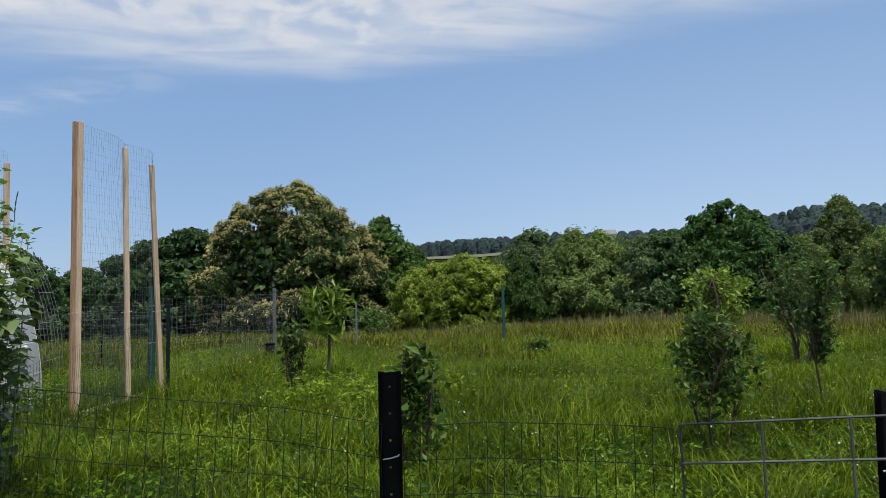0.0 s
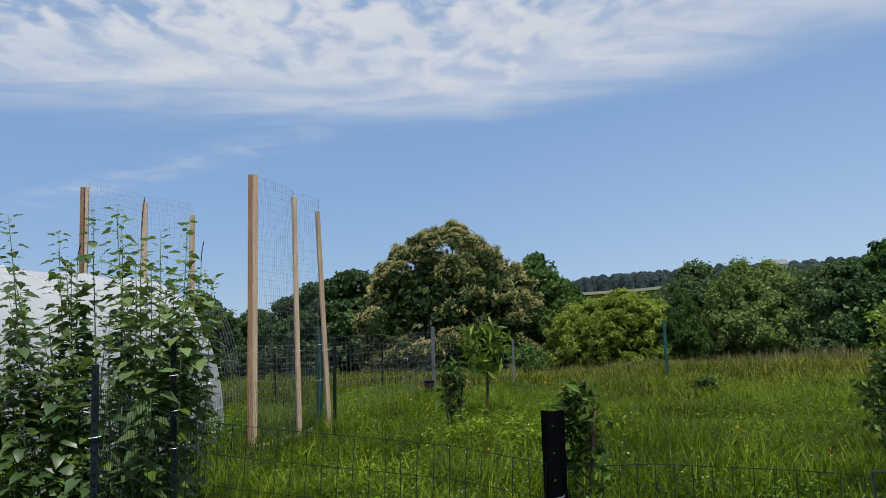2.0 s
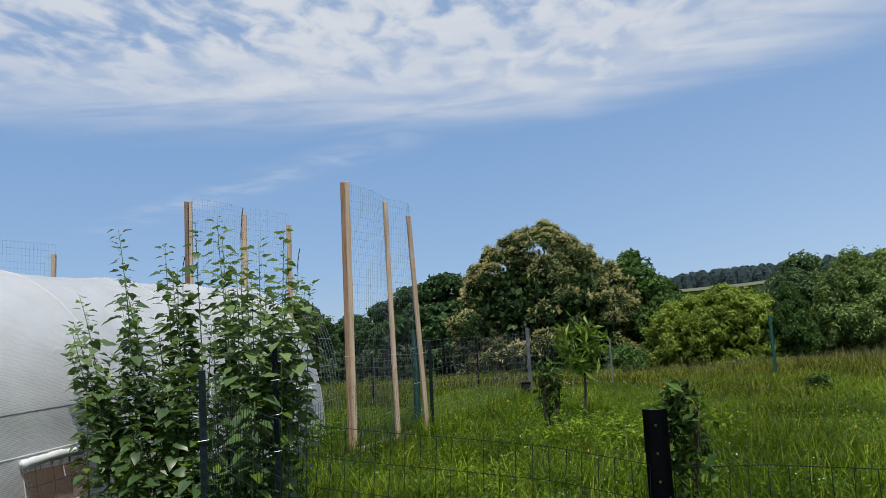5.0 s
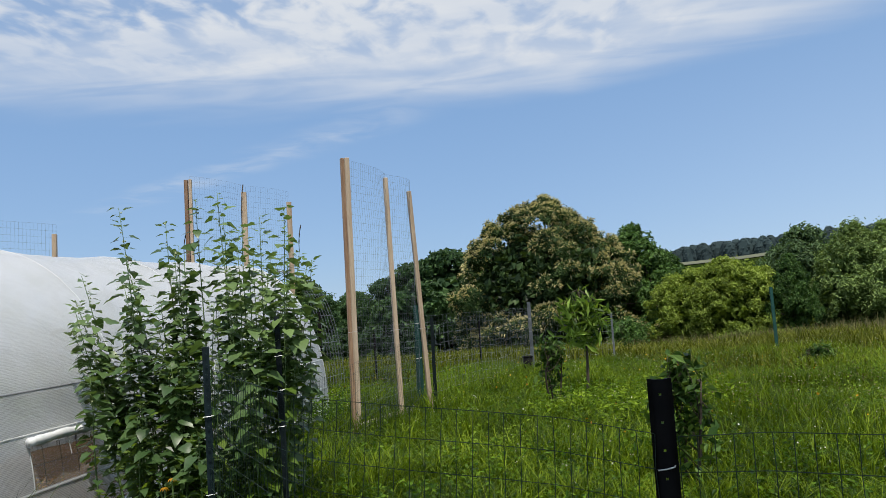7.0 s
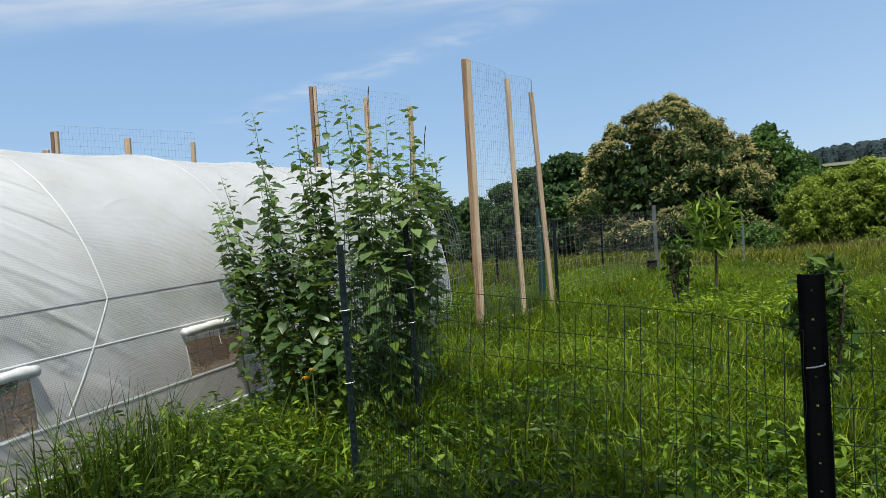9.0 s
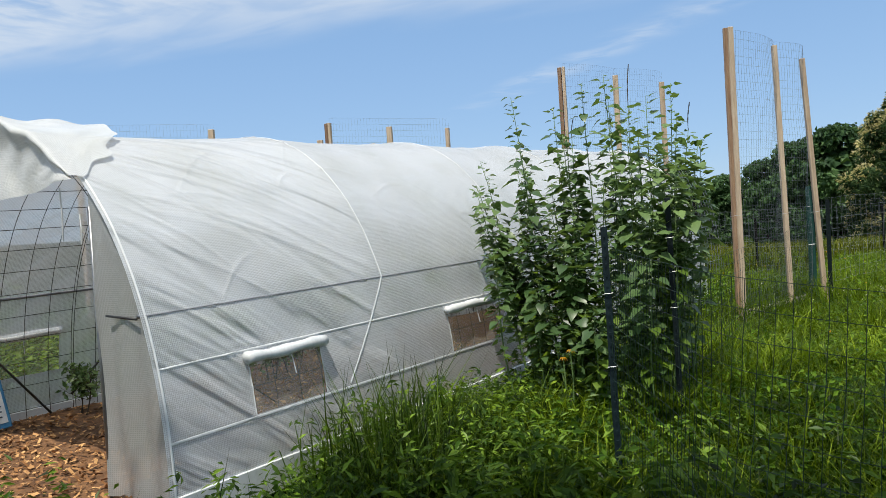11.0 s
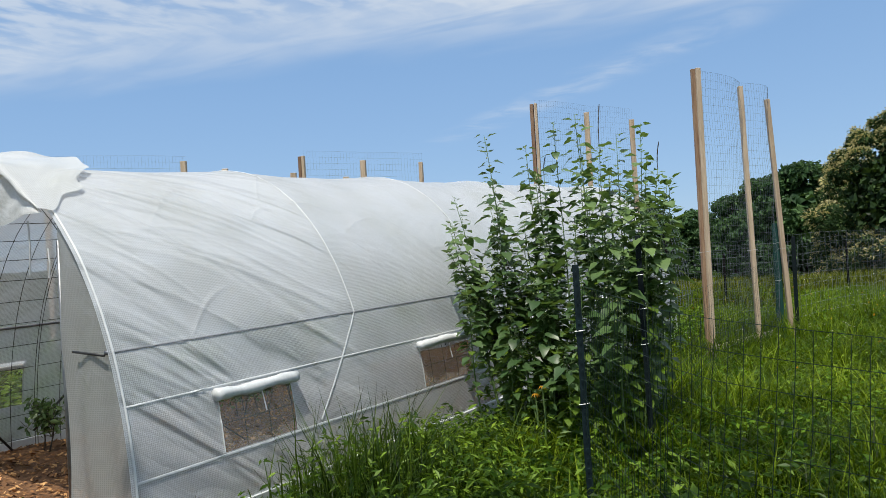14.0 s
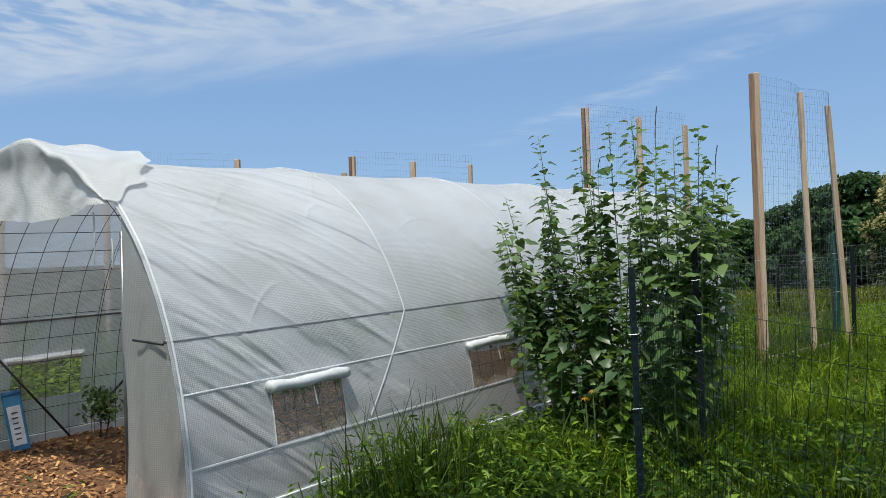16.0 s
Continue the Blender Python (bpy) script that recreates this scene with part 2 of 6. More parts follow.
M = dict(
    ground=mat_ground(),
    mulch=mat_plain("bark mulch", [(0.055, 0.026, 0.011), (0.17, 0.08, 0.032), (0.34, 0.18, 0.075)], 14.0, 0.9, 0, 0.8),
    burdock=mat_leaf("dark broad leaves", (0.004, 0.016, 0.003), (0.042, 0.095, 0.010), (0.18, 0.28, 0.035), 0.3, 0.42, 1.2),
    rail=mat_plain("dull purlin line grey", [(0.22, 0.23, 0.25), (0.32, 0.33, 0.35), (0.42, 0.43, 0.45)], 9.0, 0.6),
    stud=mat_plain("spruce stud", [(0.34, 0.245, 0.165), (0.50, 0.385, 0.275), (0.66, 0.54, 0.41)], 3.0, 0.7, 0, 0.3, (9, 9, 0.7)),
    stud_dark=mat_plain("weathered stud", [(0.12, 0.062, 0.038), (0.24, 0.145, 0.09), (0.38, 0.26, 0.165)], 3.0, 0.75, 0, 0.3, (9, 9, 0.7)),
    gate=mat_plain("dull galvanised rod", [(0.05, 0.055, 0.06), (0.085, 0.09, 0.095), (0.14, 0.145, 0.15)], 9.0, 0.6, 0.3),
    plank=mat_plain("grey plank", [(0.20, 0.175, 0.135), (0.30, 0.265, 0.21), (0.42, 0.37, 0.30)], 3.0, 0.8, 0, 0.4, (1, 8, 8)),
    black_steel=mat_plain("dark painted steel", [(0.003, 0.003, 0.004), (0.005, 0.005, 0.006), (0.011, 0.010, 0.010)], 9.0, 0.8, 0.0, 0.15, spec=0.15),
    green_steel=mat_plain("green painted steel", [(0.008, 0.045, 0.038), (0.012, 0.075, 0.062), (0.03, 0.10, 0.085)], 9.0, 0.45, 0.1, 0.15),
    blue_steel=mat_plain("blue-green painted steel", [(0.002, 0.006, 0.008), (0.003, 0.010, 0.013), (0.008, 0.022, 0.026)], 9.0, 0.6, 0.0, 0.15, spec=0.25),
    green_wire=mat_plain("green coated wire", [(0.006, 0.02, 0.012), (0.012, 0.035, 0.02), (0.02, 0.05, 0.03)], 6.0, 0.5, 0.1, 0.05),
    grey_wire=mat_plain("galvanised wire", [(0.10, 0.12, 0.14), (0.16, 0.18, 0.20), (0.24, 0.26, 0.28)], 8.0, 0.5, 0.5, 0.05),
    dark_wire=mat_plain("dark steel rod", [(0.015, 0.016, 0.018), (0.035, 0.036, 0.038), (0.08, 0.07, 0.06)], 8.0, 0.5, 0.5, 0.05),
    tie=mat_plain("pale wire tie", [(0.4, 0.42, 0.42), (0.55, 0.56, 0.56), (0.7, 0.7, 0.7)], 20.0, 0.4, 0.3, 0.05),
    white_pipe=mat_plain("white plastic binding", [(0.52, 0.54, 0.55), (0.66, 0.68, 0.69), (0.76, 0.77, 0.77)], 5.0, 0.45, 0, 0.15),
    hoop=mat_plain("grey steel hoop", [(0.10, 0.11, 0.12), (0.17, 0.18, 0.2), (0.26, 0.27, 0.28)], 6.0, 0.4, 0.7, 0.1),
    cover=mat_cover("scrim sheeting", 0.23, 0.011, (0.72, 0.745, 0.78), 0.24),
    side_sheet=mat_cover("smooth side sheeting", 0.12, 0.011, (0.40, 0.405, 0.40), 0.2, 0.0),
    flap=mat_cover("loose scrim flap", 0.10, 0.011, (0.76, 0.77, 0.77), 0.24, 0.0),
    screen=mat_screen("insect screen"),
    blue=mat_plain("blue plastic", [(0.02, 0.12, 0.28), (0.03, 0.18, 0.38), (0.06, 0.26, 0.46)], 6.0, 0.4),
    white=mat_plain("white card", [(0.6, 0.64, 0.68), (0.74, 0.77, 0.8), (0.82, 0.84, 0.85)], 6.0, 0.6),
    ink=mat_plain("dark print", [(0.03, 0.05, 0.08), (0.05, 0.08, 0.12)], 6.0, 0.6),
    bark=mat_plain("bark", [(0.025, 0.02, 0.015), (0.055, 0.042, 0.03), (0.10, 0.08, 0.06)], 9.0, 0.9, 0, 0.9, (1, 1, 0.3)),
    stem=mat_plain("green stem", [(0.06, 0.11, 0.03), (0.10, 0.17, 0.05), (0.15, 0.22, 0.08)], 12.0, 0.6),
    grass=mat_leaf("meadow grass", (0.003, 0.010, 0.001), (0.034, 0.076, 0.004), (0.195, 0.268, 0.019), 0.42, 0.45, 0.9, 0.10),
    grass_far=mat_leaf("dry-topped meadow grass", (0.024, 0.040, 0.004), (0.078, 0.105, 0.011), (0.195, 0.20, 0.034), 0.3, 0.6, 0.12, 0.05),
    sedge=mat_leaf("dark rank grass", (0.003, 0.011, 0.002), (0.019, 0.048, 0.006), (0.105, 0.165, 0.02), 0.3, 0.4, 0.9),
    seed=mat_leaf("straw seed heads", (0.10, 0.10, 0.04), (0.16, 0.15, 0.065), (0.24, 0.21, 0.11), 0.3, 0.7, 0.3, 0.08),
    weed=mat_leaf("broad weed leaves", (0.002, 0.012, 0.001), (0.028, 0.080, 0.005), (0.155, 0.265, 0.022), 0.4, 0.45, 1.0, 0.12),
    herb=mat_leaf("yellow-green herb leaves", (0.016, 0.042, 0.003), (0.08, 0.145, 0.010), (0.22, 0.32, 0.028), 0.4, 0.5, 0.6, 0.1),
    petal=mat_leaf("white petals", (0.34, 0.36, 0.26), (0.46, 0.48, 0.36), (0.6, 0.6, 0.48), 0.3),
    yellow=mat_leaf("yellow petals", (0.42, 0.19, 0.01), (0.56, 0.27, 0.018), (0.64, 0.36, 0.03), 0.3),
    tall=mat_leaf("tall plant leaves", (0.009, 0.028, 0.010), (0.058, 0.116, 0.038), (0.20, 0.29, 0.105), 0.26, 0.38, 1.4, 0.4),
    bud=mat_plain("pale green buds", [(0.18, 0.24, 0.10), (0.28, 0.34, 0.16), (0.40, 0.44, 0.26)], 30.0, 0.6),
    lime=mat_leaf("young leaves", (0.04, 0.09, 0.010), (0.12, 0.205, 0.028), (0.25, 0.345, 0.065), 0.5, 0.5, 1.4, 0.2),
    peach=mat_leaf("peach leaves", (0.034, 0.085, 0.013), (0.125, 0.225, 0.034), (0.28, 0.39, 0.08), 0.38, 0.42, 2.0),
    shrub=mat_leaf("glossy shrub leaves", (0.008, 0.030, 0.008), (0.036, 0.085, 0.019), (0.11, 0.18, 0.045), 0.28, 0.5, 2.0, 0.10),
    chestnut=mat_leaf("chestnut leaves", (0.014, 0.034, 0.014), (0.040, 0.080, 0.028), (0.085, 0.135, 0.044), 0.22, 0.5, 0.25),
    catkin=mat_leaf("cream catkins", (0.44, 0.38, 0.19), (0.56, 0.49, 0.26), (0.67, 0.59, 0.33), 0.35, 0.7, 0.25),
    deep=mat_leaf("deep green leaves", (0.020, 0.055, 0.026), (0.052, 0.112, 0.044), (0.095, 0.17, 0.062), 0.25, 0.5, 0.2),
    dusk=mat_leaf("dull green leaves", (0.045, 0.09, 0.048), (0.10, 0.17, 0.08), (0.155, 0.235, 0.10), 0.25, 0.55, 0.2),
    maple=mat_leaf("broad green leaves", (0.018, 0.055, 0.018), (0.05, 0.12, 0.032), (0.09, 0.19, 0.05), 0.25, 0.5, 0.2),
    bright=mat_leaf("yellow-green leaves", (0.10, 0.155, 0.026), (0.225, 0.305, 0.052), (0.35, 0.43, 0.095), 0.38, 0.5, 0.3),
    sage=mat_leaf("grey-green leaves", (0.08, 0.14, 0.05), (0.165, 0.25, 0.08), (0.25, 0.34, 0.115), 0.25, 0.6, 0.2),
    olive=mat_leaf("olive leaves", (0.05, 0.085, 0.032), (0.10, 0.155, 0.055), (0.15, 0.21, 0.075), 0.3, 0.6, 0.2),
    fresh=mat_leaf("mid green leaves", (0.024, 0.062, 0.018), (0.062, 0.135, 0.034), (0.115, 0.205, 0.055), 0.3, 0.5, 0.2),
    # blue aerial haze is mixed into the leaf colours of both far woods
    far_wood=mat_leaf("haze-tinted distant wood", (0.066, 0.096, 0.102), (0.046, 0.069, 0.073), (0.038, 0.058, 0.060), 0.05, 0.9, 0.03, 0.03),
    hill_wood=mat_leaf("haze-tinted hill wood", (0.076, 0.115, 0.112), (0.054, 0.084, 0.080), (0.046, 0.074, 0.068), 0.05, 0.9, 0.012, 0.03),
    crop=mat_plain("ripening field", [(0.125, 0.135, 0.098), (0.14, 0.15, 0.108), (0.16, 0.17, 0.122)], 0.02, 0.95, spec=0.0),
    wall=mat_plain("pale house wall", [(0.6, 0.58, 0.54), (0.68, 0.66, 0.62)], 0.4, 0.8),
    roof=mat_plain("grey roof", [(0.14, 0.14, 0.15), (0.2, 0.2, 0.21)], 0.4, 0.8),
    pane=mat_plain("dark pane", [(0.02, 0.025, 0.03), (0.04, 0.045, 0.05)], 0.4, 0.2),
)


# ------------------------------------------------------------------ geometry helpers
class Geo:
    """Gathers vertices and faces of one mesh."""

    def __init__(self):
        self.v, self.f, self.n = [], [], 0

    def add(self, verts, faces):
        verts = np.asarray(verts, float).reshape(-1, 3)
        self.v.append(verts)
        self.f.extend([tuple(int(i) + self.n for i in q) for q in faces])
        self.n += len(verts)
        return self

    def many(self, verts, quad):
        """verts: (count, k, 3); quad: faces in one piece of k vertices."""
        verts = np.asarray(verts, float)
        c, k, _ = verts.shape
        for q in quad:
            idx = np.asarray(q)[None, :] + (np.arange(c) * k)[:, None] + self.n
            self.f.extend(map(tuple, idx.tolist()))
        self.v.append(verts.reshape(-1, 3))
        self.n += c * k
        return self

    def tube(self, pts, r, sides=4, cap=True):
        pts = np.asarray(pts, float)
        r = np.broadcast_to(np.asarray(r, float), (len(pts),))
        d = np.gradient(pts, axis=0)
        d /= np.linalg.norm(d, axis=1)[:, None] + 1e-12
        ref = np.where(np.abs(d[:, 2:3]) < 0.9, [[0.0, 0, 1]], [[1.0, 0, 0]])
        if abs(d[:, 2]).max() > 0.9 and abs(d[:, 2]).min() < 0.9:
            ref = np.tile([[0.31, 0.95, 0.02]], (len(pts), 1))
        a = np.cross(d, ref)
        a /= np.linalg.norm(a, axis=1)[:, None] + 1e-12
        b = np.cross(d, a)
        an = np.arange(sides) * 2 * math.pi / sides
        ring = pts[:, None] + r[:, None, None] * (np.cos(an)[None, :, None] * a[:, None] + np.sin(an)[None, :, None] * b[:, None])
        f = [(i * sides + j, i * sides + (j + 1) % sides, (i + 1) * sides + (j + 1) % sides, (i + 1) * sides + j)
             for i in range(len(pts) - 1) for j in range(sides)]
        if cap:
            f += [tuple(range(sides))[::-1], tuple((len(pts) - 1) * sides + j for j in range(sides))]
        return self.add(ring, f)

    def box(self, a, b, bevel=0.0):
        (x0, y0, z0), (x1, y1, z1) = a, b
        if bevel <= 0:
            v = [(x, y, z) for z in (z0, z1) for x, y in ((x0, y0), (x1, y0), (x1, y1), (x0, y1))]
            return self.add(v, [(3, 2, 1, 0), (4, 5, 6, 7), (0, 1, 5, 4), (1, 2, 6, 5), (2, 3, 7, 6), (3, 0, 4, 7)])
        e = bevel
        out = [(x0 + e, y0), (x1 - e, y0), (x1, y0 + e), (x1, y1 - e), (x1 - e, y1), (x0 + e, y1), (x0, y1 - e), (x0, y0 + e)]
        inn = [(x0 + e, y0 + e), (x1 - e, y0 + e), (x1 - e, y0 + e), (x1 - e, y1 - e), (x1 - e, y1 - e), (x0 + e, y1 - e), (x0 + e, y1 - e), (x0 + e, y0 + e)]
        v = [(*q, z0) for q in inn] + [(*q, z0 + e) for q in out] + [(*q, z1 - e) for q in out] + [(*q, z1) for q in inn]
        f = [tuple(range(8))[::-1], tuple(range(24, 32))]
        f += [(k * 8 + i, k * 8 + (i + 1) % 8, k * 8 + 8 + (i + 1) % 8, k * 8 + 8 + i) for k in range(3) for i in range(8)]
        return self.add(v, f)

    def beam(self, p, q, w, d, turn=0.0, bevel=0.004):
        """A sawn board from p up to q, w wide and d deep, turned about its length by degrees."""
        p, q = np.asarray(p, float), np.asarray(q, float)
        ln = np.linalg.norm(q - p)
        g = Geo().box((-w / 2, -d / 2, 0), (w / 2, d / 2, ln), bevel)
        m = Vector(q - p).to_track_quat("Z", "Y").to_matrix() @ Matrix.Rotation(radians(turn), 3, "Z")
        return self.add(np.concatenate(g.v) @ np.array(m).T + p, g.f)

    def grid(self, p):
        """p: (rows, cols, 3)."""
        r, c, _ = p.shape
        f = [(i * c + j, i * c + j + 1, (i + 1) * c + j + 1, (i + 1) * c + j) for i in range(r - 1) for j in range(c - 1)]
        return self.add(p, f)

    def mesh(self, name, mats, smooth=False, slots=None, uv=None):
        me = bpy.data.meshes.new(name)
        v = np.concatenate(self.v) if self.v else np.zeros((0, 3))
        me.from_pydata(v.tolist(), [], self.f)
        for m in mats if isinstance(mats, (list, tuple)) else [mats]:
            me.materials.append(m)
        if slots is not None:
            me.polygons.foreach_set("material_index", np.asarray(slots, np.int32))
        if smooth:
            me.polygons.foreach_set("use_smooth", np.ones(len(me.polygons), bool))
        if uv is not None:
            layer = me.uv_layers.new(name="UVMap")
            idx = np.zeros(len(me.loops), np.int32)
            me.loops.foreach_get("vertex_index", idx)
            layer.data.foreach_set("uv", np.asarray(uv, np.float32)[idx].ravel())
        me.update()
        return me


def thing(name, label, category, group="", kind="", at=(0, 0, 0), turn=0.0):
    ob = new(name)
    ob.empty_display_size = 0.1
    ob.matrix_basis = pose(*at, 0, 0, turn)
    return tagged(ob, label, category, group, kind)


def part(name, geo, mat, parent=None, label="", smooth=False, at=(0, 0, 0), **kw):
    me = geo if isinstance(geo, bpy.types.Mesh) else geo.mesh(name, mat, smooth, **kw)
    ob = new(name, me)
    if parent is not None:
        ob.parent = parent
    ob.location = at
    if label:
        ob["label"] = label
    return ob


def sstep(v, a, b):
    t = np.clip((np.asarray(v, float) - a) / (b - a), 0, 1)
    return t * t * (3 - 2 * t)


# ------------------------------------------------------------------ terrain
AZ_STOPS = [-180, -60, -20, 0, 9.4, 14, 18.6, 22, 26, 34.6, 37.7, 41, 60, 100, 180]
EL_STOPS = [1.0, 1.0, 1.5, 2.5, 3.05, 3.15, 3.4, 3.3, 3.3, 3.5, 3.6, 3.4, 3.0, 2.0, 1.0]


def height(x, y):
    x, y = np.asarray(x, float), np.asarray(y, float)
    r = np.hypot(x, y)
    az = np.degrees(np.arctan2(x, y))
    z = 0.20 * sstep(y - 0.6 * x, 3.2, 7.5) * (1 - sstep(x, 0.5, 7))
    z = z + 0.25 * sstep(x, 3, 10) * sstep(r, 4, 12)
    left = 1 - sstep(az, 5, 35)
    z = z - (0.9 + 1.3 * left) * sstep(r, 22, 62)
    ridge = 600 * np.tan(np.radians(np.interp(az, AZ_STOPS, EL_STOPS)))
    z = z + ridge * sstep(r, 130, 600)
    z = z + 40 * sstep(az, 27, 36) * (1 - sstep(az, 60, 110)) * sstep(r, 600, 950)
    z = z + 0.05 * np.sin(x * 0.7 + 1) * np.sin(y * 0.55) * sstep(r, 3, 9)
    return z


def build_ground():
    rad = np.concatenate([np.linspace(0, 20, 50), np.geomspace(21, 200, 50), np.geomspace(215, 4500, 36)])
    an = np.radians(np.linspace(0, 360, 181))
    x, y = rad[:, None] * np.sin(an)[None], rad[:, None] * np.cos(an)[None]
    p = np.stack([x, y, height(x, y)], 2)
    g = Geo().grid(p)
    ob = part("ground", g, M["ground"], None, smooth=True)
    tagged(ob, "uneven green meadow ground rising to far hills", "ground", kind="structure")
    return ob


ground = build_ground()


# ------------------------------------------------------------------ distance: woods, crop field, house
def leaf_cards(centres, normals, size, r, ratio=0.55, fold=0.25):
    """Small folded leaves (one triangle each side of a midrib) at the given places."""
    c = len(centres)
    n = normals / (np.linalg.norm(normals, axis=1)[:, None] + 1e-9)
    t = np.cross(n, r.normal(size=(c, 3)))
    t /= np.linalg.norm(t, axis=1)[:, None] + 1e-9
    b = np.cross(n, t)
    s = (size * r.uniform(0.6, 1.35, c))[:, None]
    tip, base = centres + t * s, centres - t * s * 0.8
    wl = centres + b * s * ratio + n * s * fold
    wr = centres - b * s * ratio + n * s * fold
    return np.stack([base, wr, tip, wl], 1)


def wood(count, az, dist, tall, per, leaf, seed):
    """A far wood: many lumpy crowns with leafy sprays along their tops, as one mesh."""
    r = np.random.default_rng(seed)
    a, d = np.radians(r.uniform(*az, count)), r.uniform(*dist, count)
    x, y = d * np.sin(a), d * np.cos(a)
    h = r.uniform(*tall, count)
    size = np.stack([h * r.uniform(0.36, 0.56, count), h * r.uniform(0.36, 0.56, count), h * 0.95], 1)
    foot = np.stack([x, y, height(x, y) - h * 0.05], 1)
    # crowns: rings from the skirt to the top, each point pushed in or out
    rings, sides = 6, 11
    el = np.linspace(0, 1, rings)[None, :, None] * math.pi / 2
    an = np.arange(sides)[None, None] * 2 * math.pi / sides + r.random((count, 1, 1)) * 6
    push = r.uniform(0.78, 1.12, (count, rings, sides))
    v = np.stack([np.cos(el) * np.cos(an) * push, np.cos(el) * np.sin(an) * push, np.sin(el) * (1 + 0.25 * (push - 0.95) * np.cos(el))], -1)
    v = (v * size[:, None, None] + foot[:, None, None]).reshape(count, rings * sides, 3)
    faces = [(i * sides + j, i * sides + (j + 1) % sides, (i + 1) * sides + (j + 1) % sides, (i + 1) * sides + j) for i in range(rings - 1) for j in range(sides)]
    g = Geo().many(v, faces)
    way = r.normal(size=(count, per, 3))
    way /= np.linalg.norm(way, axis=2)[..., None]
    way[..., 2] = np.abs(way[..., 2])
    c = foot[:, None] + way * size[:, None] * r.uniform(0.92, 1.06, (count, per, 1))
    return g.many(leaf_cards(c.reshape(-1, 3), (way + [0, 0, 0.4]).reshape(-1, 3), leaf, r, 0.8, 0.1), [(0, 1, 2), (0, 2, 3)])


def build_far():
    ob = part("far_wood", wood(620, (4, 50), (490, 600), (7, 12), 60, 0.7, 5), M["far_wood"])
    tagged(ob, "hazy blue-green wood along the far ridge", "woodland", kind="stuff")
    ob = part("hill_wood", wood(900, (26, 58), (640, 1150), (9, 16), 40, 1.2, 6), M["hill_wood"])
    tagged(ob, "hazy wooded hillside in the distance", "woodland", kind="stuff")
    a, d = np.radians(np.linspace(2, 16, 24)), np.linspace(436, 478, 10)
    x, y = d[:, None] * np.sin(a)[None], d[:, None] * np.cos(a)[None]
    field = part("crop_field", Geo().grid(np.stack([x, y, height(x, y) + 0.5], 2)), M["crop"], None, smooth=True)
    tagged(field, "pale ripening crop field on the far slope", "field", kind="structure")
    # a house on the far ridge
    az, d = radians(23.3), 470.0
    x, y = d * math.sin(az), d * math.cos(az)
    h = thing("house", "pale distant house with a grey pitched roof", "house", at=(x, y, 26.4), turn=-20)
    h.scale = (0.78,) * 3
    part("wall", Geo().box((-7, -4, -6), (7, 4, 12)), M["wall"], h)
    g = Geo()
    g.add([(-7.6, -4.6, 11.8), (7.6, -4.6, 11.8), (7.6, 4.6, 11.8), (-7.6, 4.6, 11.8), (-6, 0, 15.4), (6, 0, 15.4)],
          [(0, 1, 5, 4), (2, 3, 4, 5), (1, 2, 5), (3, 0, 4), (3, 2, 1, 0)])
    part("roof", g, M["roof"], h)
    for k in (-4.5, -1.5, 1.5, 4.5):
        part("window", Geo().box((k - 0.6, -4.08, 8.6), (k + 0.6, -3.99, 10.4)), M["pane"], h)


build_far()


# ------------------------------------------------------------------ trees
def crown_lobes(w, h, base, r, n, small=0.13, dome=0.45, tuck=0.25):
    """Lobes over a domed crown w wide from height base up to h, a few inside it."""
    lob = []
    for i in range(n):
        f = r.random() ** 0.75 * 0.97 + 0.03
        s = r.uniform(small * 0.7, small * 1.35) * w
        edge = w / 2 * min(1.0, (f / 0.62) ** dome) * (1 - tuck * max(0.0, (f - 0.6) / 0.4))
        a = r.uniform(0, 2 * math.pi)
        rad = max(0.0, edge - s * 0.8) * (1.0 if i % 4 else r.random() ** 0.5) * r.uniform(0.86, 1.06)
        z = h - s * 0.5 - f * (h - base - s)
        lob.append((rad * math.cos(a), rad * math.sin(a), z, s, s, s * r.uniform(0.7, 1.05)))
    for i in range(7):
        a, s = i * 0.9, small * 1.1 * w
        rad = 0.0 if i == 0 else w * 0.11
        lob.append((rad * math.cos(a), rad * math.sin(a), h - s * (0.7 if i == 0 else 1.05), s, s, s * 0.72))
    return lob


def limb(g, p, q, r0, r1, r, bend=0.12, steps=6, sides=6):
    p, q = np.asarray(p, float), np.asarray(q, float)
    t = np.linspace(0, 1, steps)
    off = r.normal(size=3) * bend * np.linalg.norm(q - p)
    pts = p + (q - p) * t[:, None] + off * np.sin(t * math.pi)[:, None]
    g.tube(pts, r0 + (r1 - r0) * t, sides)
    return pts


ROUND = ((0.0, 0.72), (0.25, 1.0), (0.5, 0.96), (0.7, 0.8), (0.86, 0.54), (0.96, 0.26), (1.0, 0.06))
UPRIGHT = ((0.0, 0.85), (0.35, 1.0), (0.65, 0.8), (0.85, 0.48), (0.95, 0.26), (1.0, 0.05))
BUSHY = ((0.0, 1.0), (0.3, 1.0), (0.6, 0.9), (0.8, 0.7), (0.93, 0.42), (1.0, 0.1))


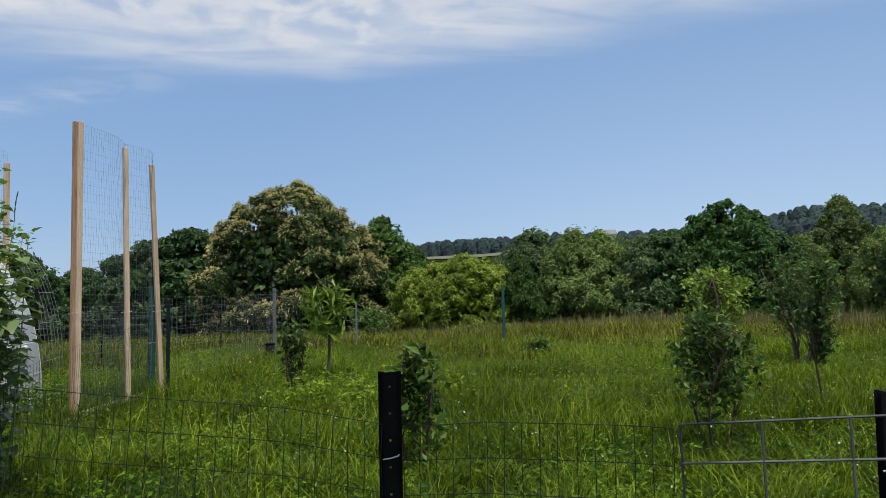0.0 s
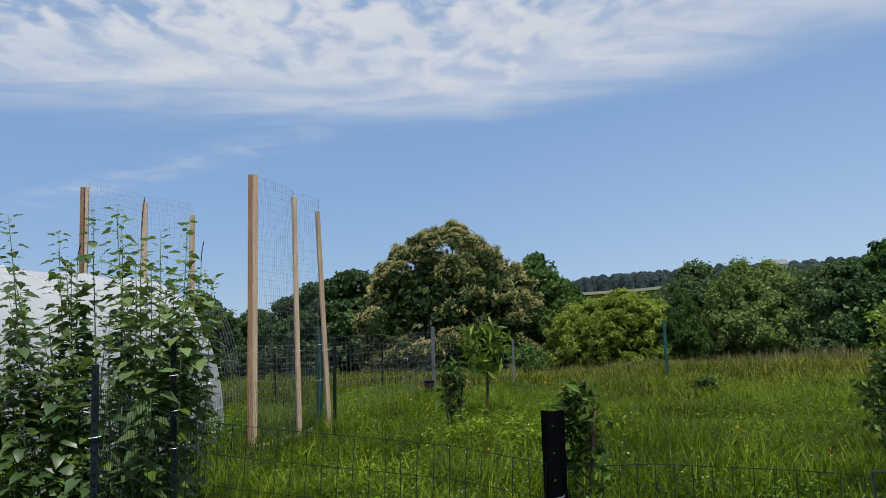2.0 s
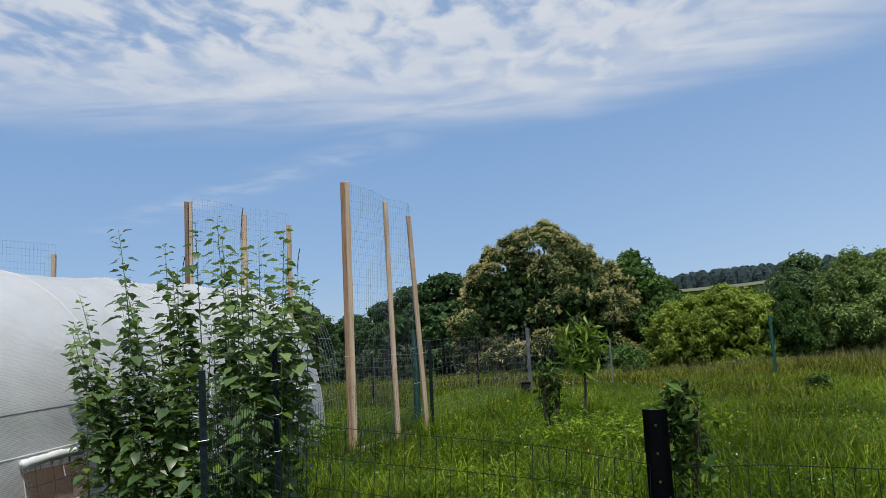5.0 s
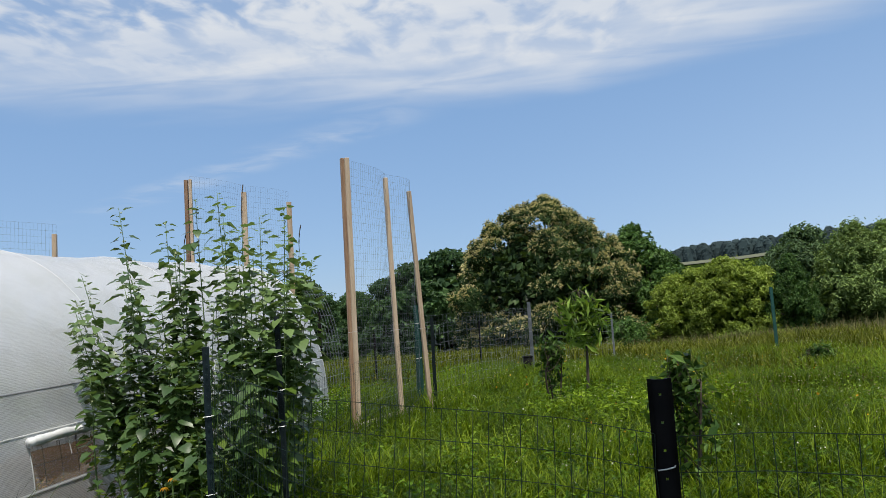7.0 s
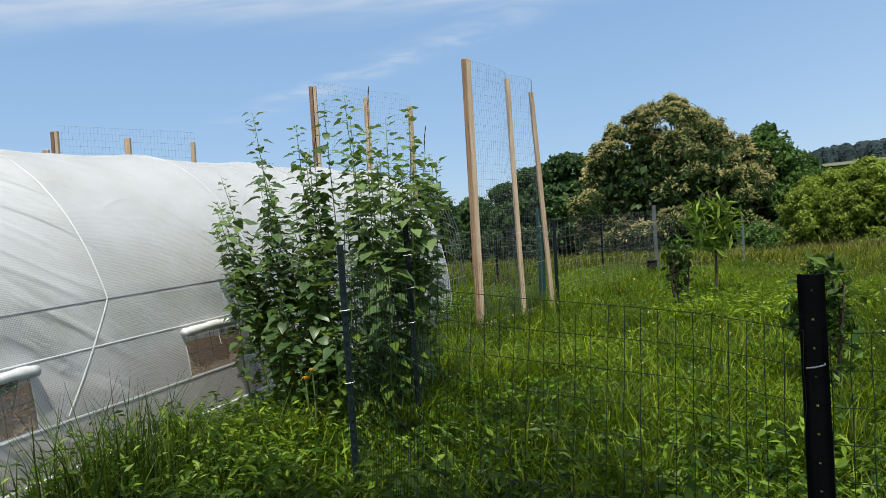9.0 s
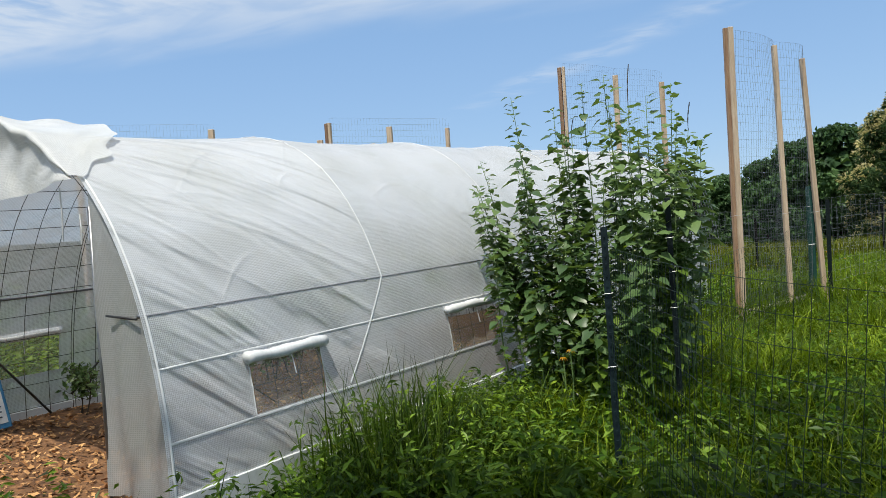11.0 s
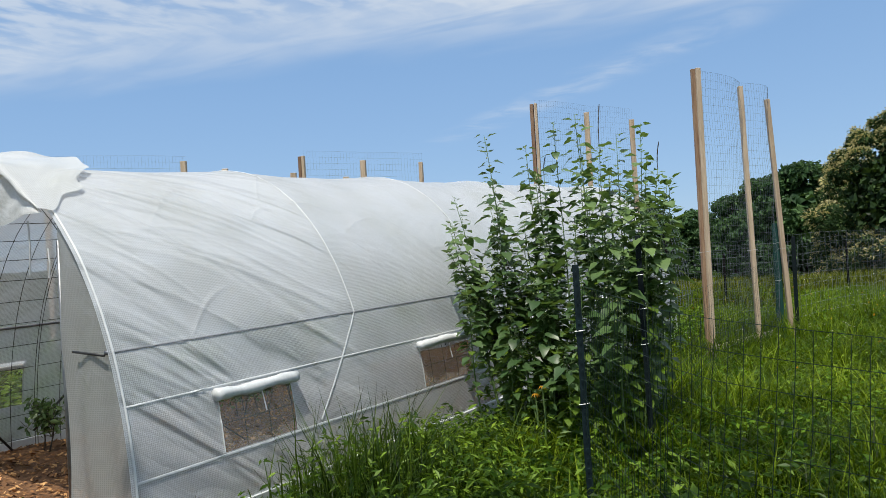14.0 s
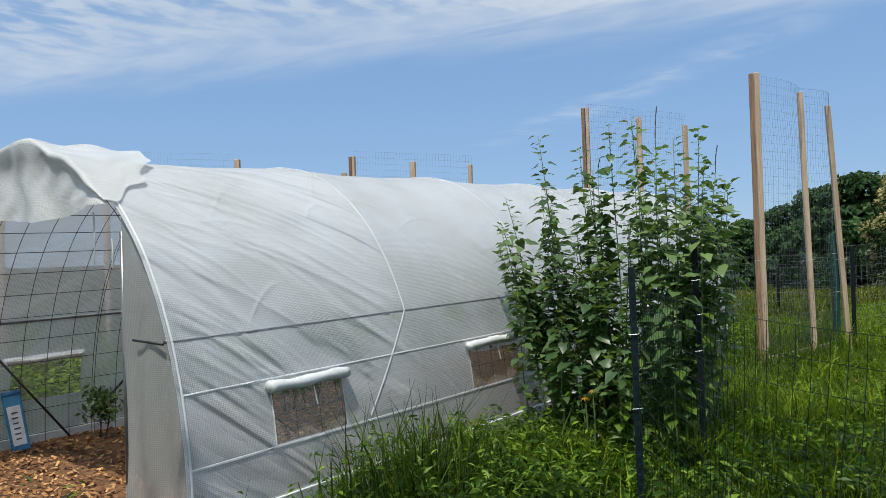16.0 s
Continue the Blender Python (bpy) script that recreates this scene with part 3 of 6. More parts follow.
def crown_tufts(r, w, h, base, boughs, bough, tufts, tuft, east=ROUND, west=None, ragged=0.16):
    """Boughs over the crown's outline, each carrying several leaf tufts: centres, radii and outward ways of the tufts."""
    f = r.random(boughs) ** 0.85
    a = r.uniform(0, 2 * math.pi, boughs)
    edge_e, edge_w = (np.interp(f, *np.array(q).T) for q in (east, west or east))
    edge = w / 2 * np.where(np.cos(a) > 0, edge_e, edge_w)
    lump = 1 + ragged * np.sin(a * 3 + f * 7 + r.random() * 6) * np.sin(f * 9 + r.random() * 6)
    s = bough * r.uniform(0.65, 1.4, boughs)
    rad = np.maximum(edge * lump - s * 0.7, 0) * np.where(r.random(boughs) < 0.2, r.random(boughs) ** 0.5, r.uniform(0.86, 1.03, boughs))
    c = np.stack([rad * np.cos(a), rad * np.sin(a), base + f * (h - base - s * 0.9)], 1)
    out = np.stack([np.cos(a) * 0.9, np.sin(a) * 0.9, 0.15 + 1.1 * f ** 2], 1)
    d = r.normal(size=(boughs, tufts, 3))
    d /= np.linalg.norm(d, axis=2)[..., None]
    d = d + out[:, None] * 0.75
    d /= np.linalg.norm(d, axis=2)[..., None]
    t = c[:, None] + d * s[:, None, None] * r.uniform(0.5, 1.12, (boughs, tufts, 1)) * [1, 1, 0.8]
    size = tuft * r.uniform(0.6, 1.35, (boughs, tufts))
    return t.reshape(-1, 3), size.reshape(-1), d.reshape(-1, 3), c


def tuft_leaves(r, t, size, d, per, leaf, ratio, up, tall=1.0, fold=0.25):
    """Leaves round each tuft, thickest on its outer side, with a few that stray."""
    k = np.repeat(np.arange(len(t)), per)
    w = r.normal(size=(len(k), 3)) + d[k] * 0.7
    w /= np.linalg.norm(w, axis=1)[:, None]
    p = t[k] + w * (size[k] * (0.45 + 0.6 * r.random(len(k)) ** 0.7) * (1 + 0.5 * (r.random(len(k)) < 0.07)))[:, None] * [1, 1, 0.7 * tall]
    return leaf_cards(p, w * 0.7 + d[k] * 0.3 + [0, 0, up] + 0.55 * r.normal(size=p.shape), leaf, r, ratio, fold), p


def tree_meshes(seed, w, h, base, mat, boughs, bough, tufts, tuft, per, leaf, trunk, limbs=9, bloom=None, up=0.35, ratio=0.5, tall=1.0, east=ROUND, west=None, core=0.5):
    """Trunk, crown and, where given, blossom of a tree w wide and h tall, as meshes to be shared."""
    r = np.random.default_rng(seed)
    t, size, d, c = crown_tufts(r, w, h, base, boughs, bough, tufts, tuft, east, west)
    low = t[:, 2] > base * 0.55
    t, size, d = t[low], size[low], d[low]
    g = Geo()
    limb(g, (0, 0, -0.3), (0, 0, base + (h - base) * 0.55), trunk, trunk * 0.35, r, 0.03, 8, 8)
    for i in range(limbs):
        limb(g, (0, 0, base * 0.7 + (h - base) * 0.4 * r.random()), c[r.integers(len(c))], trunk * 0.4, trunk * 0.08, r)
    trunk_me = g.mesh("trunk", M["bark"], True)
    cards, _ = tuft_leaves(r, t, size, d, per, leaf, ratio, up, tall)
    g = Geo().many(cards, [(0, 1, 2), (0, 2, 3)])
    # sparse leaves of the shaded inside
    n = int(len(cards) / 8)
    q = r.normal(size=(n, 3))
    q *= r.random((n, 1)) ** 0.4 / np.linalg.norm(q, axis=1)[:, None]
    q = q * [w * 0.36, w * 0.36, (h - base) * 0.36 * core * 2] + [0, 0, base + (h - base) * 0.43]
    g.many(leaf_cards(q, r.normal(size=q.shape), leaf * 1.9, r, 0.7), [(0, 1, 2), (0, 2, 3)])
    crown_me = g.mesh("crown", M[mat], False)
    if not bloom:
        return trunk_me, crown_me, None
    emat, share, strands, long = bloom
    keep = (d[:, 2] > -0.25) & (r.random(len(t)) < share)
    t, size, d = t[keep], size[keep], d[keep]
    k = np.repeat(np.arange(len(t)), strands)
    w3 = r.normal(size=(len(k), 3)) * 0.8 + d[k] + [0, 0, 0.35]
    w3 /= np.linalg.norm(w3, axis=1)[:, None]
    root = t[k] + w3 * (size[k] * 0.75)[:, None]
    side = np.cross(w3, r.normal(size=w3.shape))
    side *= (long * 0.13 / (np.linalg.norm(side, axis=1) + 1e-9))[:, None]
    ln = (long * r.uniform(0.6, 1.3, len(k)))[:, None]
    tip = root + w3 * ln - [0, 0, 0.25] * ln
    v = np.stack([root, root + w3 * ln * 0.5 + side, tip, root + w3 * ln * 0.5 - side], 1)
    return trunk_me, crown_me, Geo().many(v, [(0, 1, 2), (0, 2, 3)]).mesh("blossom", M[emat], False)


def place_tree(name, meshes, x, y, label, category="tree", group="", turn=0.0, scale=1.0, sink=0.0):
    ob = thing(name, label, category, group, at=(x, y, float(height(x, y)) - sink), turn=turn)
    ob.scale = (scale,) * 3 if not isinstance(scale, tuple) else scale
    part("trunk", meshes[0], None, ob)
    part("crown", meshes[1], None, ob)
    if meshes[2]:
        part("blossom", meshes[2], None, ob, "cream catkins")
    return ob


def polar(az, d):
    return d * math.sin(radians(az)), d * math.cos(radians(az))


def build_trees():
    ches = tree_meshes(11, 16.0, 12.8, 0.2, "chestnut", 165, 1.0, 8, 0.46, 46, 0.17, 0.5, bloom=("catkin", 0.86, 26, 0.30), ratio=0.34,
                       east=((0, 0.95), (0.17, 0.99), (0.49, 0.84), (0.7, 0.64), (0.85, 0.42), (0.95, 0.24), (1, 0.06)),
                       west=((0, 0.85), (0.3, 1.0), (0.6, 0.99), (0.71, 0.88), (0.82, 0.6), (0.93, 0.36), (1, 0.06)))
    place_tree("chestnut_tree", ches, 0.55, 60, "broad chestnut tree covered in cream catkins", "tree", scale=(0.97, 0.97, 0.965))
    deep = tree_meshes(12, 9.5, 11.0, 0.2, "deep", 80, 0.95, 6, 0.55, 22, 0.26, 0.35, ratio=0.45)
    spiky = tree_meshes(13, 8.0, 10.4, 0.2, "fresh", 95, 0.75, 6, 0.42, 26, 0.22, 0.35, ratio=0.4, tall=1.7, east=UPRIGHT)
    bright = tree_meshes(14, 6.4, 5.6, 0.0, "bright", 80, 0.62, 6, 0.34, 40, 0.125, 0.12, up=0.5, ratio=0.38, tall=1.1, east=BUSHY)
    sage = tree_meshes(15, 7.0, 8.4, 0.0, "sage", 85, 0.7, 6, 0.40, 28, 0.17, 0.2, up=0.6, ratio=0.32, tall=1.8, east=UPRIGHT)
    dusk = tree_meshes(18, 7.4, 8.6, 0.0, "dusk", 85, 0.75, 6, 0.42, 26, 0.19, 0.2, ratio=0.36, tall=1.6, east=UPRIGHT)
    olive = tree_meshes(16, 6.2, 10.4, 0.6, "olive", 80, 0.62, 6, 0.38, 30, 0.17, 0.2, ratio=0.36, tall=1.5, east=UPRIGHT)
    big = tree_meshes(17, 13.5, 11.2, 0.1, "maple", 150, 0.95, 6, 0.52, 42, 0.2, 0.45, ratio=0.5)
    # wood edge behind the garden
    for az, d, s, t in ((-21.5, 68, 0.80, 150), (-17.6, 70, 0.72, 20), (-13.9, 74, 0.62, 220), (-11.4, 70, 0.70, 31), (-9.2, 69, 0.82, 100), (-7.0, 68, 0.90, 172), (-4.4, 72, 0.90, 250), (-1.4, 74, 0.9, 310)):
        place_tree("wood_edge_tree", deep, *polar(az, d), "dense dark green tree at the wood's edge", group="wood edge trees", turn=t, scale=s)
    place_tree("background_tree", spiky, *polar(6.8, 66), "upright mid-green tree standing behind a broader tree", turn=40, scale=0.98)
    place_tree("background_tree", spiky, *polar(8.7, 68), "upright mid-green tree standing behind a broader tree", turn=140, scale=0.76)
    place_tree("background_tree", deep, *polar(4.4, 72), "dark green tree standing behind a broader tree", turn=80, scale=0.84)
    for az, d, s, t in ((10.5, 56, 1.02, 0), (12.8, 56, 1.10, 120), (15.0, 57, 0.94, 240)):
        place_tree("hedge_bush", bright, *polar(az, d), "loose yellow-green bush at the meadow's edge", "bush", "yellow-green bushes", t, s)
    place_tree("hedge_bush", spiky, *polar(16.8, 55), "mid-green upright bush at the meadow's edge", "bush", turn=200, scale=(0.42, 0.42, 0.54))
    for az, d, s, t in ((16.4, 68, 0.86, 30), (18.0, 66, 1.0, 100), (19.9, 66, 0.86, 0), (24.3, 66, 0.84, 200), (25.6, 62, 0.80, 260)):
        place_tree("field_edge_tree", dusk, *polar(az, d), "dark green feathery tree at the meadow's edge", group="feathery trees", turn=t, scale=s)
    for az, d, s, t in ((20.9, 62, 0.92, 70), (22.7, 62, 0.88, 140), (36.2, 66, 0.74, 20), (41.0, 66, 0.78, 250), (48, 62, 1.0, 310)):
        place_tree("field_edge_tree", sage, *polar(az, d), "grey-green feathery tree at the meadow's edge", group="feathery trees", turn=t, scale=s)
    place_tree("maple_tree", big, *polar(31.6, 66), "broad dense green tree with rounded crown", turn=20, scale=(0.8, 0.8, 0.84))
    place_tree("field_edge_tree", deep, *polar(27.3, 62), "dark green tree beside a broad green tree", turn=60, scale=0.66)
    place_tree("field_edge_tree", deep, *polar(34.6, 64), "dark green tree beside a broad green tree", turn=15, scale=0.6)
    place_tree("olive_green_tree", olive, *polar(38.6, 76), "loose olive-green tree at the meadow's edge", turn=0, scale=0.98)
    place_tree("field_edge_tree", deep, *polar(43.5, 50), "dark green tree at the meadow's edge", turn=160, scale=0.55)
    # an unseen tree added behind the way, so its crown shades the near grass
    shade = tree_meshes(19, 4.8, 9.7, 7.3, "fresh", 84, 0.7, 6, 0.5, 28, 0.15, 0.14)
    place_tree("added_shade_tree", shade, -0.5, -1.85, "unseen green tree added to shade the near grass", scale=(0.86, 1.0, 1.0))


build_trees()


def sapling(name, x, y, h, w, base, mat, label, seed, leaves=700, leaf=0.055, stems=1, ratio=0.3, lobes=14, droop=0.0, lean=(0, 0), category="tree", group="", trunk=0.02, tuck=0.75, fork=3):
    """A young tree or shrub: stems, twigs and single leaves hanging along the twigs."""
    r = np.random.default_rng(seed)
    ob = thing(name, label, category, group, at=(x, y, float(height(x, y)) - 0.02))
    L = crown_lobes(w, h, base, r, lobes, 0.19, 0.38, tuck)
    tw, cen, nrm = Geo(), [], []
    stem_pts = []
    for s in range(stems):
        a = 2 * math.pi * s / stems + r.random()
        q = (lean[0] + (0.28 * w * math.cos(a) if stems > 1 else 0), lean[1] + (0.28 * w * math.sin(a) if stems > 1 else 0), base + (h - base) * 0.72)
        g = Geo()
        pts = limb(g, (0.03 * math.cos(a), 0.03 * math.sin(a), -0.05), q, trunk, trunk * 0.25, r, 0.05, 9, 7)
        part("trunk", g, M["bark"], ob, smooth=True)
        stem_pts.append(pts)
    per = max(6, leaves // (len(L) * 3))
    for l in L:
        for k in range(3):
            pts = stem_pts[r.integers(stems)]
            p0 = pts[r.integers(fork, len(pts))]
            d = r.normal(size=3)
            d /= np.linalg.norm(d)
            p1 = np.array(l[:3]) + d * np.array(l[3:6]) * r.uniform(0.5, 1.05) + [0, 0, -droop * 0.3]
            if p1[2] < base * 0.8:
                p1[2] = base * 0.8 + 0.1 * r.random()
            line = limb(tw, p0, p1, trunk * 0.28, 0.0015, r, 0.1, 5, 4)
            t = r.uniform(0.3, 1.02, per)
            i = np.clip((t * 4).astype(int), 0, 3)
            f = (t * 4 - i)[:, None]
            cen.append(line[i] * (1 - f) + line[i + 1] * f + r.normal(size=(per, 3)) * leaf * 0.8 + [0, 0, -droop * leaf * 2])
            nrm.append(r.normal(size=(per, 3)) * 0.8 + [0, 0, 0.8 - droop])
    part("branching", tw, M["bark"], ob, smooth=True)
    cards = leaf_cards(np.concatenate(cen), np.concatenate(nrm), leaf, r, ratio, 0.2)
    part("foliage", Geo().many(cards, [(0, 1, 2), (0, 2, 3)]), M[mat], ob)
    return ob


sapling("peach_sapling", 0.55, 12.79, 1.96, 0.92, 1.2, "peach", "young peach tree with long drooping leaves", 21, 620, 0.13, 1, 0.2, 12, 0.6, trunk=0.03, tuck=0.35, fork=5)
sapling("small_shrub", 0.04, 11.5, 1.12, 0.5, 0.2, "shrub", "small dark green shrub in the tall grass", 22, 420, 0.06, 3, 0.42, 9, category="shrub", tuck=0.2, fork=3)
sapling("small_shrub", 1.02, 6.42, 1.18, 0.58, 0.25, "shrub", "small dark leafy shrub behind a fence post", 23, 560, 0.058, 4, 0.45, 11, category="shrub", tuck=0.3, fork=3)
sapling("fruit_tree", 3.79, 6.47, 1.58, 1.1, 0.5, "shrub", "young fruit tree with dark glossy leaves", 24, 1500, 0.042, 3, 0.5, 22, group="young fruit trees", trunk=0.015, tuck=0.3, fork=3)
sapling("fruit_tree", 6.1, 10.34, 2.02, 1.5, 0.8, "peach", "young fruit tree with light green leaves", 25, 2300, 0.05, 2, 0.42, 24, group="young fruit trees", trunk=0.025, tuck=0.35, fork=4)
sapling("fruit_tree", 8.45, 11.75, 2.15, 2.1, 0.75, "fresh", "spreading multi-stemmed young fruit tree", 26, 1700, 0.055, 5, 0.4, 26, group="young fruit trees", trunk=0.03, tuck=0.3)
sapling("fruit_tree", 6.06, 7.95, 1.92, 0.62, 0.7, "fresh", "slender young fruit tree with upright twigs", 27, 1300, 0.045, 1, 0.42, 16, group="young fruit trees", trunk=0.018)
sapling("low_bush", *polar(5.8, 33), 1.6, 2.6, 0.0, "fresh", "low bright green bush in the long grass", 28, 3600, 0.09, 5, 0.45, 26, category="bush", tuck=0.4, fork=2)
sapling("low_bush", *polar(18.1, 17.5), 0.62, 0.9, 0.0, "shrub", "low dark clump of leaves in the meadow", 29, 700, 0.06, 4, 0.45, 12, category="bush", tuck=0.5, fork=1)


# ------------------------------------------------------------------ greenhouse tunnel
XC, Y0, Z0 = -5.17, 2.37, 0.26          # axis, front, base level
HALF, TOP, LENGTH, POW = 1.58, 2.14, 10.0, 2.2
RIBS = [0.0, 2.0, 4.0, 6.0, 8.0, 10.0]
prof_a = np.linspace(0, math.pi, 400)
prof = np.stack([HALF * np.sign(np.cos(prof_a)) * np.abs(np.cos(prof_a)) ** (2 / POW), TOP * np.abs(np.sin(prof_a)) ** (2 / POW)], 1)
arc = np.concatenate([[0], np.cumsum(np.hypot(*np.diff(prof, axis=0).T))])
ARC = arc[-1]


def arch(l):
    """Offset from the axis, height and outward normal at arc length l from the right foot."""
    x, z = np.interp(l, arc, prof[:, 0]), np.interp(l, arc, prof[:, 1])
    e = 0.02
    tx = np.interp(np.minimum(l + e, ARC), arc, prof[:, 0]) - np.interp(np.maximum(l - e, 0), arc, prof[:, 0])
    tz = np.interp(np.minimum(l + e, ARC), arc, prof[:, 1]) - np.interp(np.maximum(l - e, 0), arc, prof[:, 1])
    k = np.hypot(tx, tz) + 1e-9
    return x, z, tz / k, -tx / k


L_RAIL = float(np.interp(1.0, prof[:200, 1], arc[:200]))


def rise(s):
    """The hoops stand a little taller towards the far end."""
    return 1 + 0.0155 * np.asarray(s, float)


def make_creases():
    """(start s, start l, run, slope, width, height) of each fold in the sheeting; the two flanks differ."""
    r = np.random.default_rng(64)
    out = []
    for l0 in np.linspace(1.7, 2.8, 13):
        out.append((r.uniform(0.0, 0.2), l0 + r.normal() * 0.05, r.uniform(1.0, 2.0), -r.uniform(0.45, 0.62), r.uniform(0.009, 0.024), r.uniform(0.004, 0.012)))
    for l0 in np.linspace(0.75, 1.75, 10):
        out.append((r.uniform(0.0, 0.05), l0, r.uniform(0.6, 1.3), -r.uniform(0.6, 0.95), r.uniform(0.009, 0.018), r.uniform(0.003, 0.008)))
    for _ in range(70):
        out.append((r.uniform(0.1, 7.5), r.uniform(0.3, ARC - 0.3), r.uniform(0.2, 0.7), r.choice((-1, 1)) * r.uniform(0.1, 1.2), r.uniform(0.010, 0.022), r.uniform(0.002, 0.007)))
    return out


CREASES = make_creases()


def skin(s, l, lift=0.0):
    """The sheeting's surface at s metres from the front and arc length l: it sags between hoops and wrinkles."""
    s, l = np.broadcast_arrays(np.asarray(s, float), np.asarray(l, float))
    x, z, nx, nz = arch(l)
    f = np.mod(s, 2.0) / 2.0
    body = np.sin(np.clip(l / ARC, 0, 1) * math.pi)
    sag = -0.035 * np.sin(f * math.pi) ** 0.8 * body
    for edge in (L_RAIL, ARC - L_RAIL):
        sag = sag * (1 - 0.9 * np.exp(-((l - edge) / 0.16) ** 2))
    w = 1 - sstep(s, 1.6, 2.6)
    # tension folds pulled slantwise across the first bay, shorter creases further on
    env = np.sin(f * math.pi) ** 0.6 * body * (1 - 0.95 * np.exp(-((np.minimum(l, ARC - l) - L_RAIL) / 0.06) ** 2))
    d1 = np.zeros(s.shape)
    for s0, l0, run, slope, width, tall in CREASES:
        along = np.clip((s - s0) / run, 0, 1)
        off = (l - l0 - slope * (s - s0) - 0.10 * np.sin(along * 2.6)) / (width * (0.6 + 0.9 * along))
        d1 = d1 + tall * np.exp(-off ** 2) * np.sin(along * math.pi) ** 0.7
    d2 = np.sin((s * 5.2 - l * 1.7) * 2.0 + 1.5 * np.sin(s * 1.3)) * 0.003 * env * (1 - 0.5 * w)
    d3 = np.sin(l * 21 + 2.5 * np.sin(s * 1.9)) * 0.0012 * body
    o = sag + d1 + d2 + d3 + lift
    return np.stack([XC + x + nx * o, Y0 + s, Z0 + z * rise(s) + nz * o], -1)


def l_at(h, side=1):
    """Arc length at height h, on the right (1) or the left (-1) flank."""
    half = len(arc) // 2
    l = float(np.interp(h, prof[:half, 1], arc[:half]))
    return l if side > 0 else ARC - l


WIN = [(0.62, 1.22), (2.70, 3.46), (4.70, 5.34), (6.70, 7.34), (8.70, 9.34)]
WLO, WHI = 0.35, 0.69


def strip(g, sl, lift, width):
    """A flat tape lying on the sheeting along points (s, l)."""
    sl = np.asarray(sl, float)
    d = np.gradient(sl, axis=0)
    d /= np.linalg.norm(d, axis=1)[:, None]
    nrm = np.stack([-d[:, 1], d[:, 0]], 1) * width / 2
    cols = [(-1.0, 0.0), (-0.6, lift), (0.6, lift), (1.0, 0.0)]
    p = np.stack([skin(sl[:, 0] + nrm[:, 0] * k, np.clip(sl[:, 1] + nrm[:, 1] * k, 0, ARC), h + 0.003) for k, h in cols], 1)
    g.grid(p)


def build_tunnel():
    t = thing("greenhouse_tunnel", "white scrim-covered walk-in tunnel with rolled-up windows", "greenhouse")
    # sheeting with window openings on both flanks
    S = np.unique(np.round(np.concatenate([np.arange(0, 2.05, 0.0125), np.arange(2.05, 5, 0.03), np.arange(5, LENGTH + 1e-6, 0.1), np.ravel(WIN)]), 4))
    hs = [l_at(WLO), l_at(WHI), l_at(WLO, -1), l_at(WHI, -1)]
    Lg = np.unique(np.round(np.concatenate([np.arange(0, ARC * 0.55, 0.014), np.linspace(ARC * 0.55, ARC, 50), hs]), 4))
    ss, ll = np.meshgrid(S, Lg, indexing="ij")
    P = skin(ss, ll)
    c = len(Lg)
    faces = []
    for i in range(len(S) - 1):
        sm = (S[i] + S[i + 1]) / 2
        open_s = any(a < sm < b for a, b in WIN)
        for j in range(c - 1):
            lm = (Lg[j] + Lg[j + 1]) / 2
            if open_s and (hs[0] < lm < hs[1] or hs[3] < lm < hs[2]):
                continue
            faces.append((i * c + j, i * c + j + 1, (i + 1) * c + j + 1, (i + 1) * c + j))
    g = Geo().add(P, faces)
    part("cover", g, M["cover"], t, "milky woven sheeting with wrinkles", smooth=True, uv=np.stack([ss, ll], -1).reshape(-1, 2))
    # hoops of steel tube, and tape sewn over them
    for s in RIBS:
        a = np.linspace(0, ARC, 60)
        x, z, nx, nz = arch(a)
        p = np.stack([XC + x - nx * 0.025, np.full_like(a, Y0 + s + (0.05 if s == 0 else -0.05 if s == 10 else 0)), Z0 + z * rise(s) - nz * 0.025], 1)
        part("hoop", Geo().tube(p, 0.012, 8), M["hoop"], t, smooth=True)
        g = Geo()
        foot = 0.02 if s in (0.0, 10.0) else l_at(1.0)
        strip(g, [(min(max(s, 0.03), LENGTH - 0.03), q) for q in np.linspace(foot, ARC - foot, 90)], 0.002, 0.014)
        part("seam_tape", g, M["white_pipe"], t, "white binding tape over a hoop")
    # lengthwise purlins and tapes
    for side in (1, -1):
        for h, w in ((WLO - 0.015, 0.016), (WHI + 0.03, 0.010)):
            g = Geo()
            strip(g, [(q, l_at(h, side)) for q in np.linspace(0.03, LENGTH - 0.03, 180)], 0.0015, w)
            part("seam_tape", g, M["white_pipe"], t, "white binding tape along the wall")
        x, z, nx, nz = arch(l_at(1.0, side))
        part("purlin", Geo().tube([(XC + x - nx * 0.02, Y0 + 0.0, Z0 + z), (XC + x - nx * 0.02, Y0 + LENGTH, Z0 + z * rise(LENGTH))], 0.012, 8), M["hoop"], t, smooth=True)
        x, z, nx, nz = arch(l_at(0.03, side))
        g = Geo().box((XC + x - 0.03, Y0 + 0.02, Z0 - 0.12), (XC + x + 0.012, Y0 + LENGTH, Z0 + 0.06), 0.004)
        part("base_board", g, M["white_pipe"], t, "pale board along the foot of the sheeting")
    # added grey strip draws the dark line of the purlin under the sheeting
    for side in (1, -1):
        g = Geo()
        strip(g, [(q, l_at(1.0, side)) for q in np.linspace(0.03, LENGTH - 0.03, 180)], 0.002, 0.007)
        part("rail_strap", g, M["rail"], t, "thin grey strip drawing the purlin's crease along the wall")
    x, z, nx, nz = arch(ARC / 2)
